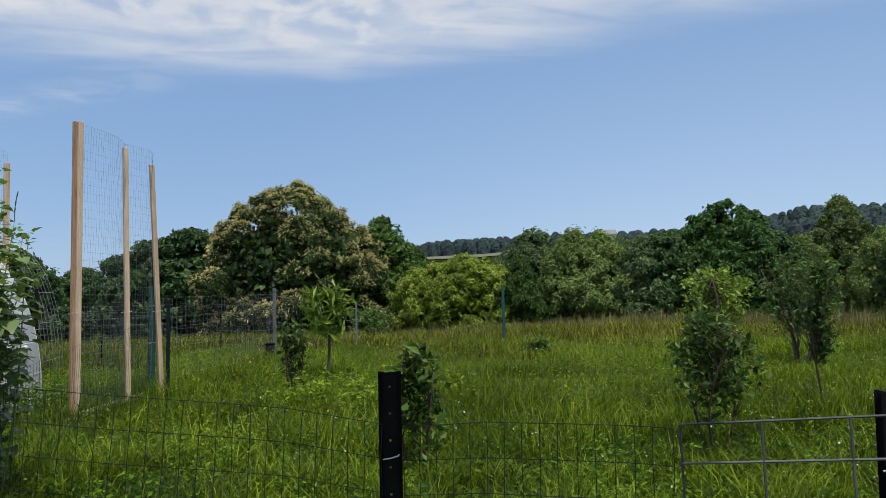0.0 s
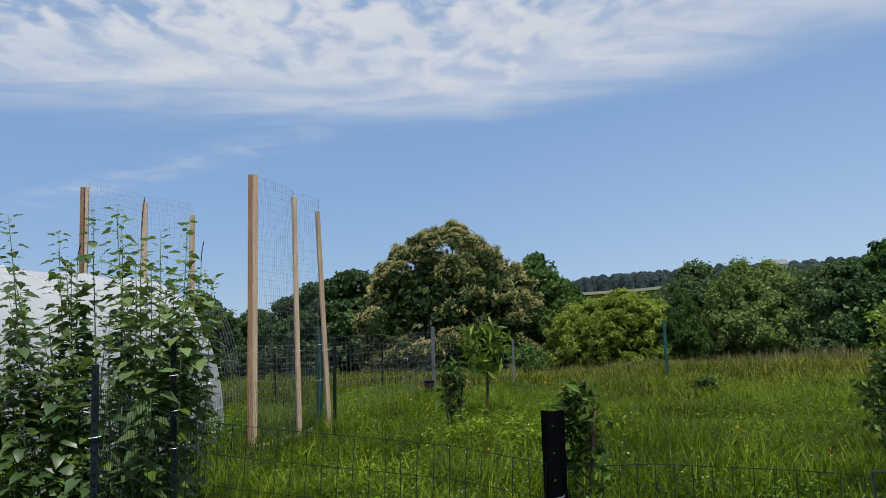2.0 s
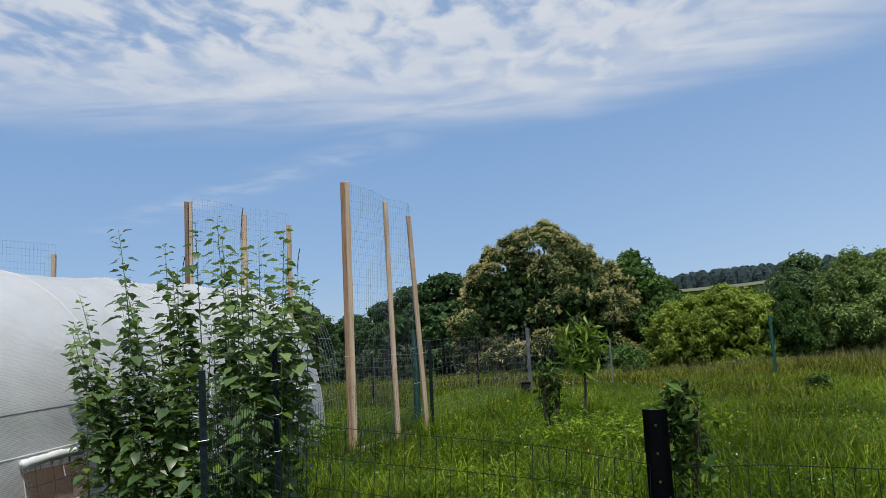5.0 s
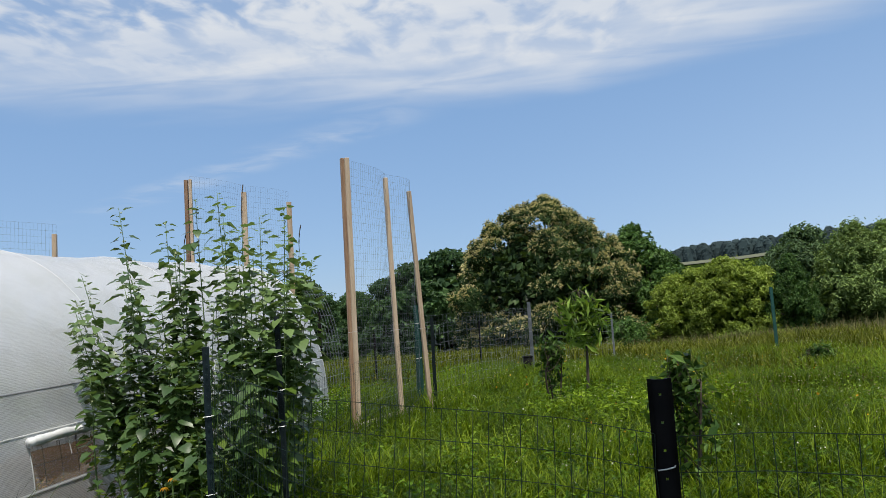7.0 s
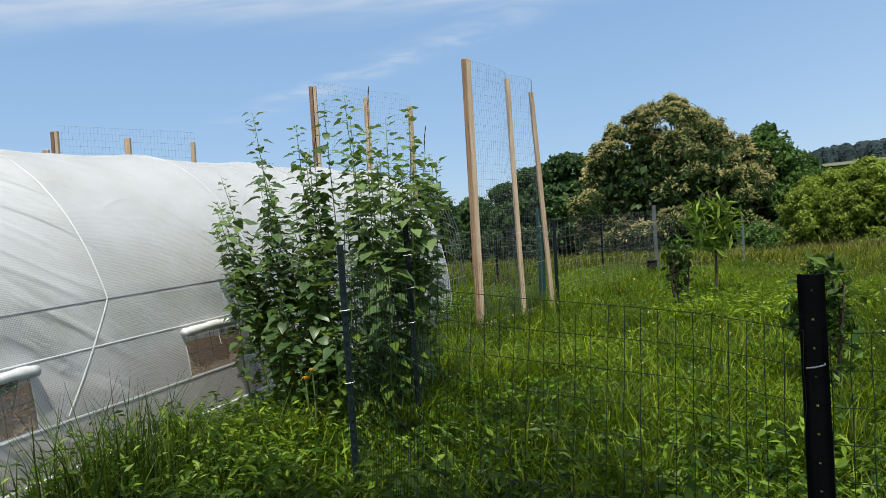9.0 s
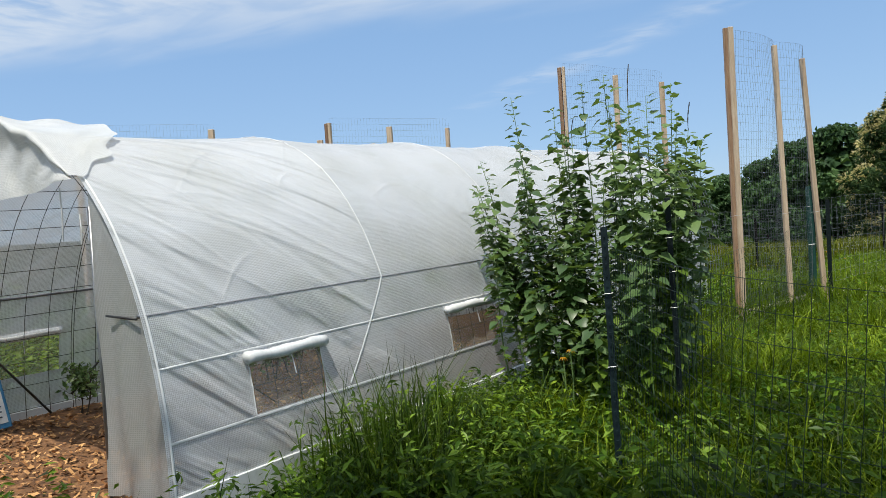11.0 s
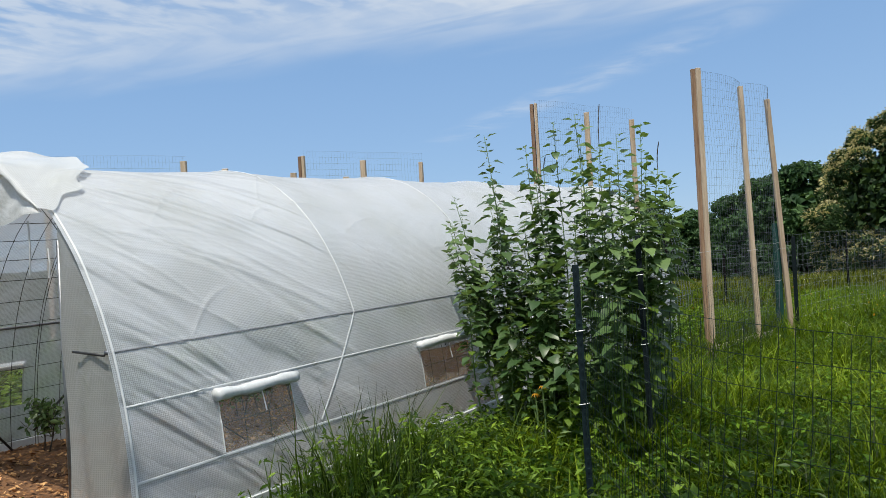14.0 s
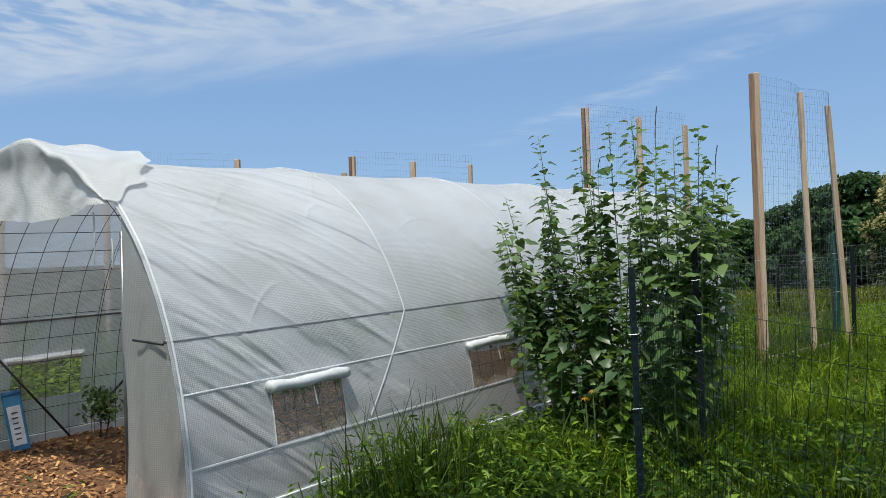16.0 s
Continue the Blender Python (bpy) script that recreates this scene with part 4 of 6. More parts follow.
    part("purlin", Geo().tube([(XC, Y0, Z0 + TOP - 0.04), (XC, Y0 + LENGTH, Z0 + TOP * rise(LENGTH) - 0.04)], 0.012, 8), M["hoop"], t, smooth=True)
    # slanting tape from the foot of each hoop up to the window line
    for s in RIBS[1:-1]:
        g = Geo()
        strip(g, [(s - 0.55 * k, l_at(1.0 - 0.64 * k)) for k in np.linspace(0, 1, 24)], 0.002, 0.014)
        part("seam_tape", g, M["white_pipe"], t, "slanting white binding tape")
    k = np.linspace(0, 1, 14)
    p = skin(0.03 + 0.78 * k, np.array([l_at(1.0 - 0.62 * q) for q in k]), -0.035)
    part("tension_cord", Geo().tube(p, 0.004, 5), M["dark_wire"], t, "dark cord slanting behind the sheeting")
    # rolled-up window blinds and their frames
    for side in (1, -1):
        for a, b in WIN:
            k = np.linspace(a - 0.03, b + 0.03, 16)
            lift = 0.035
            p = skin(k, np.full_like(k, l_at(WHI - 0.02, side)), lift)
            p[:, 2] += 0.004 * np.sin(k * 13)
            roll = part("window_roll", Geo().tube(p, 0.034 + 0.004 * np.sin(k * 23) + 0.002 * np.sin(k * 57), 12), M["white_pipe"], t, "rolled-up white window blind", smooth=True)
            mid = (a + b) / 2
            q = skin(np.array([mid, mid + 0.01, mid + 0.02]), np.array([l_at(WHI, side), l_at(WHI - 0.08, side), l_at(WHI - 0.17, side)]), 0.045)
            part("tie_cord", Geo().tube(q, 0.004, 5), M["white_pipe"], roll)
            us, vs = np.meshgrid(np.linspace(a, b, 14), np.linspace(l_at(WLO, side), l_at(WHI, side), 8), indexing="ij")
            part("window_screen", Geo().grid(skin(us, vs, -0.006)), M["screen"], t, "fine pale insect screen in a window", smooth=True)
            for sv in (a, b):
                g = Geo()
                strip(g, [(sv, q) for q in np.linspace(l_at(WLO, side), l_at(WHI, side), 12)], 0.003, 0.009)
                part("window_edge", g, M["white_pipe"], t)
    # wire panels bent under the hoops
    for k in range(8):
        g = Geo()
        s0 = 0.06 + k * 1.24
        a = np.linspace(0.0, ARC, 44)
        x, z, nx, nz = arch(a)
        for j in range(7):
            s = s0 + j * 0.203
            if s < LENGTH:
                g.tube(np.stack([XC + x - nx * 0.085, np.full_like(a, Y0 + s), Z0 + z * rise(s) - nz * 0.085], 1), 0.0026, 4)
        for l in np.arange(0.1, ARC, 0.2):
            x1, z1, n1, n2 = arch(l)
            e = min(s0 + 1.218, LENGTH)
            g.tube([(XC + x1 - n1 * 0.081, Y0 + s0, Z0 + z1 * rise(s0) - n2 * 0.081), (XC + x1 - n1 * 0.081, Y0 + e, Z0 + z1 * rise(e) - n2 * 0.081)], 0.0026, 4)
        tagged(part("wire_panel", g, M["dark_wire"], t, "dark welded wire panel bent into an arch"), kind="stuff")
    # gable sheets: far end closed, front with a wide doorway
    def gable(y, x_from, x_to, z_low, z_top, name):
        cols = np.linspace(x_from, x_to, 26)
        rows = np.linspace(0, 1, 26)
        half = len(arc) // 2
        top = np.interp(np.abs(cols - XC), prof[:half, 0][::-1], prof[:half, 1][::-1]) - 0.01
        top = np.minimum(top, z_top) * rise(y - Y0)
        zz = z_low + (top[None] - z_low) * rows[:, None]
        xx = np.broadcast_to(cols[None], zz.shape)
        yy = y + 0.02 * np.sin(xx * 23 + 1.3 * np.sin(zz * 3)) * (0.3 + 0.7 * (1 - rows[:, None])) * np.clip(np.minimum(np.abs(xx - XC - HALF), np.abs(xx - XC + HALF)) * 5, 0, 1)
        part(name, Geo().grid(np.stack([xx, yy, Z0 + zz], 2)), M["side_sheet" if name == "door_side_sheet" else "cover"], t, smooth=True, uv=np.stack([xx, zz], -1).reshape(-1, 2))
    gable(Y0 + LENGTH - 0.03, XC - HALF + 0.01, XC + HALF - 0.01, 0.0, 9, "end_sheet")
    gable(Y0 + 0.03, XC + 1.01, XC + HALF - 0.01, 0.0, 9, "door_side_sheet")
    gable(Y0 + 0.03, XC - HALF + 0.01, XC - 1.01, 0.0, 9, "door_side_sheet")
    for sgn in (1, -1):
        xx = XC + sgn * 1.01
        part("door_jamb", Geo().tube([(xx, Y0 + 0.03, Z0 - 0.05), (xx, Y0 + 0.03, Z0 + 1.6)], 0.012, 8), M["hoop"], t, smooth=True)
    # short brace from the side sheet to the hoop
    part("brace_rod", Geo().tube([(XC + 1.12, Y0 + 0.012, Z0 + 1.0), (XC + 1.39, Y0 + 0.012, Z0 + 0.985)], 0.007, 6), M["dark_wire"], t, smooth=True)
    for p, q in (((-6.60, 2.75, 1.12), (-6.5, 3.36, 0.30)), ((-6.58, 3.98, 0.74), (-6.6, 3.6, 0.40))):
        part("brace_rod", Geo().tube([p, q], 0.010, 6), M["dark_wire"], t, smooth=True)
    # door flap gathered under the front hoop and thrown back over the top
    half = len(arc) // 2
    def roof(x):
        return Z0 + np.interp(np.abs(x - XC), prof[:half, 0][::-1], prof[:half, 1][::-1])
    u = np.linspace(0, 1, 90)[:, None]
    v = np.linspace(0, 1, 46)[None]
    x = XC - 1.12 + 2.14 * u
    front = np.clip((0.5 - v) / 0.5, 0, 1)
    back = np.clip((v - 0.5) / 0.5, 0, 1)
    turn = np.exp(-((v - 0.5) / 0.10) ** 2)
    low = 1.97 + 0.03 * np.sin(x * 4.2) + 0 * v
    crest = np.maximum(roof(x), low)
    lump = 0.022 + 0.014 * np.sin(x * 4.7 + 0.4) + 0.008 * np.sin(x * 11)
    reach = 0.20 + 0.42 * sstep(u, 0.35, 0.62) * (1 - 0.6 * sstep(u, 0.8, 1.0))
    xs = x + back * (0.10 * np.sin(u * 7) - 0.30 * sstep(u, 0.7, 1.0)) + 0.02 * np.sin(v * 17 + x * 5)
    zz = np.where(v < 0.5, crest - (crest - low) * front, np.maximum(roof(xs), low)) + lump * (turn * 1.5 + back * (1.1 + 0.9 * np.sin(x * 6 + 9 * v)) * 0.9) + 0.012
    zz = zz + 0.05 * back * sstep(u, 0.45, 0.6) * (1 - sstep(u, 0.72, 0.85))
    yy = Y0 - 0.03 - 0.05 * turn - front * (0.03 + 0.022 * np.sin(x * 10 + v * 2)) + back * reach
    fold = 0.007 * np.sin(x * 17 + v * 7) + 0.004 * np.sin(x * 31 - v * 15)
    p = np.stack([xs + 0 * v, yy + fold, zz + fold * 0.5], 2)
    part("door_flap", Geo().grid(p), M["flap"], t, "loose white door flap thrown over the top", smooth=True, uv=np.stack(np.broadcast_arrays(x + 0 * v, v * 1.0 + 0 * x), -1).reshape(-1, 2))
    for xq, z1, z2 in ((XC + 0.80, 1.72, 1.42), (XC + 0.98, 1.56, 1.40)):
        part("tie_cord", Geo().tube([(xq, Y0 - 0.01, Z0 + z1), (xq + 0.01, Y0 - 0.012, Z0 + (z1 + z2) / 2), (xq - 0.005, Y0 - 0.01, Z0 + z2)], 0.005, 5), M["white_pipe"], t)
    return t


tunnel = build_tunnel()


def build_mulch():
    xs, ys = np.linspace(XC - HALF - 0.1, XC + HALF - 0.03, 40), np.linspace(0.6, Y0 + LENGTH - 0.1, 120)
    x, y = np.meshgrid(xs, ys, indexing="ij")
    edge = np.minimum(np.minimum(x - xs[0], xs[-1] - x), y - ys[0])
    z = 0.245 + 0.012 * np.sin(x * 5.3) * np.sin(y * 4.1) - 0.30 * (1 - sstep(edge, 0, 0.35)) * (y < Y0 - 0.1)
    bed = part("mulch_bed", Geo().grid(np.stack([x, y, z], 2)), M["mulch"], None, smooth=True)
    tagged(bed, "reddish-brown wood chip mulch on the tunnel floor", "mulch", kind="structure")
    r = np.random.default_rng(31)
    c = 13000
    px, py = r.uniform(XC - HALF + 0.05, XC + HALF - 0.08, c), 0.9 + (Y0 + 5.2 - 0.9) * r.random(c) ** 1.4
    base = np.array([(-1, -0.45, 0), (1, -0.35, 0), (0.8, 0.45, 0.1), (-0.9, 0.4, 0.05)]) * 0.5
    ln = r.uniform(0.015, 0.05, c)
    a, tilt, side = r.uniform(0, 6.28, c), r.normal(0, 0.35, c), r.normal(0, 0.35, c)
    v = base[None] * ln[:, None, None]
    x1 = v[..., 0] * np.cos(a)[:, None] - v[..., 1] * np.sin(a)[:, None]
    y1 = v[..., 0] * np.sin(a)[:, None] + v[..., 1] * np.cos(a)[:, None]
    z1 = v[..., 0] * tilt[:, None] + v[..., 1] * side[:, None]
    zb = 0.262 + 0.012 * np.sin(px * 5.3) * np.sin(py * 4.1)
    g = Geo().many(np.stack([x1 + px[:, None], y1 + py[:, None], z1 + zb[:, None]], -1), [(0, 1, 2, 3)])
    m, n = material("loose chips")
    isle = n.add("ShaderNodeNewGeometry").outputs["Random Per Island"]
    co = n.add("ShaderNodeTexCoord").outputs["Object"]
    v = n.math("ADD", n.math("MULTIPLY", isle, 0.8), n.math("MULTIPLY", n.noise(co, 90.0), 0.3))
    col = n.ramp(v, [(0.1, (0.045, 0.02, 0.008)), (0.5, (0.26, 0.115, 0.038)), (0.95, (0.60, 0.34, 0.14))])
    finish(n, n.add("ShaderNodeBsdfPrincipled", {"Base Color": col, "Roughness": 0.85}))
    ob = part("wood_chips", g, m)
    tagged(ob, "loose orange-brown wood chips", "mulch", kind="stuff")


build_mulch()

for i, (x, y, h) in enumerate(((-6.42, 3.58, 0.46), (-5.85, 4.75, 0.5), (-5.8, 5.15, 0.55), (-4.1, 6.9, 0.45), (-5.86, 5.5, 0.5), (-5.78, 5.9, 0.58), (-5.85, 6.25, 0.5), (-5.8, 6.65, 0.55), (-6.3, 7.5, 0.45))):
    ob = sapling("tomato_plant", x, y, h, 0.42, 0.1, "lime" if i % 2 else "tall", "young tomato plant growing in the mulch", 40 + i, 340, 0.035, 2, 0.45, 8, category="plant", group="tunnel plants", trunk=0.008)
    ob.location.z = 0.24


def build_board():
    b = thing("tall_board", "blue plastic board with a white printed panel, leaning in the mulch", "sign", at=(-6.56, 3.0, 0.25), turn=64)
    lean = Matrix.Rotation(radians(-5), 4, "X") @ Matrix.Rotation(radians(-9), 4, "Y") @ Matrix.Diagonal((0.80, 1.0, 0.92, 1.0))
    for name, geo, mat in (("backing", Geo().box((-0.085, -0.012, 0), (0.085, 0.012, 0.50), 0.01), "blue"),
                           ("panel", Geo().box((-0.06, -0.018, 0.05), (0.06, -0.0125, 0.39), 0.002), "white"),
                           ("cap", Geo().tube([(-0.085, 0, 0.5), (0.085, 0, 0.5)], 0.022, 10), "blue")):
        o = part(name, geo, M[mat], b)
        o.matrix_local = lean
    for k in range(6):
        o = part("print_bar", Geo().box((-0.028, -0.0205, 0.10 + k * 0.045), (0.02 + 0.006 * (k % 3), -0.0185, 0.112 + k * 0.045)), M["ink"], b)
        o.matrix_local = lean


build_board()


# ------------------------------------------------------------------ fences
def u_post(parent, x, y, top, mat, turn, width=0.055, ties=(), lean=(0, 0), holes=True, low=-0.3, name="post"):
    """A pressed steel channel post with a row of holes down its face."""
    g = Geo()
    w, d, th = width, width * 0.62, 0.004
    zb = float(height(x, y)) + low
    hgt = top - zb
    g.box((-w / 2, -th, 0), (-0.0035, th, hgt))
    g.box((0.0035, -th, 0), (w / 2, th, hgt))
    step, hole = 0.08, 0.007
    z = 0.0
    while holes and z < hgt - 0.001:
        g.box((-0.0035, -th, z), (0.0035, th, min(z + step - hole, hgt)))
        z += step
    if not holes:
        g.box((-0.0035, -th, 0), (0.0035, th, hgt))
    for s in (-1, 1):
        g.box((s * w / 2 - th, th, 0), (s * w / 2 + th, d, hgt))
        g.box((s * (w / 2 + 0.006) - 0.010, d, 0), (s * (w / 2 + 0.006) + 0.010, d + th * 1.5, hgt))
    ob = part(name, g, M[mat], parent)
    ob.matrix_basis = pose(x, y, zb, 0, 0, turn) @ Matrix.Shear("XY", 4, lean)
    for z in ties:
        q = [(-w * 0.62, -0.008, z - zb - 0.003), (0, -0.010, z - zb), (w * 0.62, -0.008, z - zb + 0.006), (w * 0.66, d * 0.6, z - zb + 0.006)]
        part("wire_tie", Geo().tube(q, 0.0022, 5), M["tie"], ob)
    return ob


def t_post(parent, x, y, top, mat, turn, ties=(), lean=(0, 0), low=-0.3, width=0.036, name="post"):
    """A studded T-section steel post."""
    g = Geo()
    zb = float(height(x, y)) + low
    hgt = top - zb
    w = width
    g.box((-w / 2, -0.004, 0), (w / 2, 0.004, hgt), 0.001)
    g.box((-0.004, 0.004, 0), (0.004, w * 1.05, hgt), 0.001)
    for z in np.arange(0.06, hgt - 0.03, 0.054):
        g.box((-0.006, -0.010, z), (0.006, -0.004, z + 0.02))
    ob = part(name, g, M[mat], parent)
    ob.matrix_basis = pose(x, y, zb, 0, 0, turn) @ Matrix.Shear("XY", 4, lean)
    for z in ties:
        q = [(-w * 0.75, -0.010, z - zb), (0, -0.014, z - zb + 0.002), (w * 0.75, -0.010, z - zb + 0.005), (w * 0.7, w * 0.6, z - zb + 0.004)]
        part("wire_tie", Geo().tube(q, 0.0022, 5), M["tie"], ob)
    return ob


def wire_run(pts, h, cell=(0.0508, 0.1016), r=0.0012, z0=None, sag=0.012, seed=0, sides=4, top_r=None, shear=(0.0, 0.0)):
    """Welded wire fencing along the plan points (x, y, top): upright and level wires."""
    rr = np.random.default_rng(seed)
    pts = np.asarray(pts, float)
    d = np.concatenate([[0], np.cumsum(np.hypot(*np.diff(pts[:, :2], axis=0).T))])
    n = max(2, int(d[-1] / cell[0]))
    k = np.linspace(0, d[-1], n + 1)
    P = np.stack([np.interp(k, d, pts[:, i]) for i in range(3)], 1)
    wob = sag * (np.sin(k * 2.1 + seed) + 0.5 * np.sin(k * 5.3 + 2 * seed))
    P[:, 2] += wob
    dirv = np.gradient(P[:, :2], axis=0)
    nrm = np.stack([-dirv[:, 1], dirv[:, 0]], 1)
    nrm /= np.linalg.norm(nrm, axis=1)[:, None] + 1e-9
    rows = int(h / cell[1]) + 1
    g = Geo()
    grid = np.zeros((rows, n + 1, 3))
    for i in range(rows):
        bulge = 0.012 * np.sin(k * 3.3 + i * 0.5 + seed)[:, None]
        grid[i, :, :2] = P[:, :2] + nrm * bulge
        grid[i, :, 2] = P[:, 2] - i * cell[1]
    tang = dirv / (np.linalg.norm(dirv, axis=1)[:, None] + 1e-9)
    for i in range(rows):
        grid[i, :, :2] += tang * (i * cell[1] * np.linspace(shear[0], shear[1], n + 1))[:, None]
    for i in range(rows):
        g.tube(grid[i], (top_r or r) if i == 0 else r, sides, False)
    for j in range(n + 1):
        q = grid[:, j].copy()
        q[:, :2] += rr.normal(0, 0.0015, (rows, 2))
        g.tube(q, r, sides, False)
    return g


def build_fences():
    f = thing("wire_fence", "green welded-wire garden fence on dark steel posts", "fence")
    u_post(f, 0.291, 2.34, 1.42, "black_steel", -8, 0.038, (1.165,), (0.0, 0))
    u_post(f, 1.445, 1.665, 1.39, "black_steel", -40, 0.042, (1.2, 1.0), (0.0, 0))
    t_post(f, -1.80, 3.93, 1.565, "blue_steel", 22, (1.2, 0.80), (-0.012, 0))
    t_post(f, -1.81, 5.10, 1.72, "blue_steel", 18, (1.45, 1.22, 0.98), (-0.02, 0))
    tagged(part("wire_mesh", wire_run([(-1.78, 3.91, 1.44), (-0.98, 2.70, 1.415), (-0.80, 2.56, 1.40), (-0.52, 2.52, 1.365), (0.0, 2.47, 1.305), (0.27, 2.37, 1.262)], 1.3, seed=1, r=0.0012, sag=0.004, shear=(-0.22, -0.02)), M["green_wire"], f), kind="stuff")
    tagged(part("wire_mesh", wire_run([(0.33, 2.35, 1.245), (0.55, 2.23, 1.272), (0.95, 2.02, 1.275), (1.02, 1.97, 1.275)], 1.25, seed=2, r=0.0013), M["green_wire"], f), kind="stuff")
    tagged(part("wire_mesh", wire_run([(-1.82, 5.13, 1.2), (-1.95, 8.0, 1.25), (-1.98, 11.7, 1.35)], 1.15, (0.1, 0.1), seed=9), M["green_wire"], f), kind="stuff")
    # gate cut from a stock panel
    gate = thing("wire_gate", "heavy galvanised wire panel gate", "gate")
    a, b = np.array([1.02, 1.93]), np.array([1.42, 1.62])
    ux = (b - a) / np.linalg.norm(b - a)
    def gp(k, z):
        return (a[0] + ux[0] * k, a[1] + ux[1] * k, z)
    for i, z in enumerate((1.29, 1.187, 1.084, 0.98, 0.86, 0.72, 0.56, 0.38)):
        part("rail", Geo().tube([gp(0, z), gp(1.6, z + 0.16)], 0.0034, 6), M["gate"], gate)
    for k in (0.0, 0.203, 0.406, 0.609, 0.812, 1.015, 1.218, 1.421, 1.6):
        part("upright", Geo().tube([gp(k, 1.29 + 0.1 * k), gp(k + 0.03, 0.1)], 0.0034, 6), M["gate"], gate)
    # inner garden fence by the trellis
    g2 = thing("garden_fence", "wire fence on green steel posts round the garden", "fence")
    u_post(g2, -1.97, 11.73, 1.86, "green_steel", 10, 0.07, (1.58, 1.05), (0.02, 0))
    t_post(g2, -1.81, 12.16, 1.66, "blue_steel", 10, (), (0.02, 0), width=0.055)
    u_post(g2, -0.36, 18.0, 1.88, "hoop", 0, 0.05, (1.5, 1.2))
    t_post(g2, -4.28, 14.38, 1.9, "black_steel", 0, (1.2,), width=0.06)
    t_post(g2, -3.72, 16.6, 1.4, "black_steel", 0, (), width=0.05)
    t_post(g2, -1.75, 20.5, 1.5, "black_steel", 0, (), width=0.05)
    t_post(g2, 1.7, 20.5, 1.5, "hoop", 0, (), width=0.05)
    tagged(part("wire_mesh", wire_run([(-1.95, 11.75, 1.7), (-1.0, 14.6, 1.7), (-0.36, 18.0, 1.75)], 1.3, (0.15, 0.15), 0.0014, seed=4), M["grey_wire"], g2), kind="stuff")
    tagged(part("wire_mesh", wire_run([(-6.0, 20.3, 1.5), (-3.0, 20.0, 1.55), (-0.36, 18.05, 1.7)], 1.3, (0.15, 0.15), 0.0016, seed=5), M["grey_wire"], g2), kind="stuff")
    tagged(part("wire_mesh", wire_run([(-6.8, 15.4, 1.5), (-4.28, 14.4, 1.55), (-1.82, 12.2, 1.6)], 1.3, (0.15, 0.15), 0.0014, seed=6), M["grey_wire"], g2), kind="stuff")
    tagged(part("wire_mesh", wire_run([(-0.34, 18.0, 1.7), (0.8, 20.5, 1.5), (1.7, 20.5, 1.45)], 1.2, (0.15, 0.15), 0.0014, seed=8), M["grey_wire"], g2), kind="stuff")
    fp = thing("fence_post", "lone dark green steel post in the meadow", "fence post")
    u_post(fp, 6.0, 21.48, 1.90, "green_steel", -15, 0.055, (), (-0.01, 0), holes=False)
    # bare wire arch beyond the tunnel
    h = thing("wire_arch", "bare wire panel bent into a garden arch", "trellis")
    g = Geo()
    cx, cy, rad, zt = -5.2, 14.5, 1.0, 2.78
    an = np.linspace(0, math.pi, 26)
    for j in range(7):
        yy = cy + j * 0.203
        g.tube(np.stack([cx + rad * np.cos(an), np.full_like(an, yy), 0.2 + (zt - 0.2) * np.sin(an) ** 0.85], 1), 0.005, 4)
    for t in an[1:-1:2]:
        p = (cx + rad * math.cos(t), cy, 0.2 + (zt - 0.2) * math.sin(t) ** 0.85)
        g.tube([p, (p[0], cy + 1.22, p[2])], 0.005, 4)
    tagged(part("wire_panel", g, M["grey_wire"], h), kind="stuff")


build_fences()


def build_bin():
    x, y = polar(-1.5, 17.2)
    b = thing("garden_bin", "small dark plastic bin standing in the grass", "bin", at=(x, y, float(height(x, y))), turn=12)
    b.scale = (0.72, 0.72, 0.78)
    part("tub", Geo().tube([(0, 0, 0), (0, 0, 0.3), (0, 0, 0.6)], [0.12, 0.135, 0.15], 14), M["black_steel"], b, smooth=True)
    part("rim", Geo().tube([(0, 0, 0.58), (0, 0, 0.6), (0, 0, 0.63)], [0.15, 0.165, 0.16], 14), M["black_steel"], b, smooth=True)
    an = np.linspace(0, math.pi, 12)
    part("handle", Geo().tube(np.stack([0.16 * np.cos(an), 0 * an + 0.05, 0.6 + 0.07 * np.sin(an)], 1), 0.004, 5), M["grey_wire"], b, smooth=True)


build_bin()


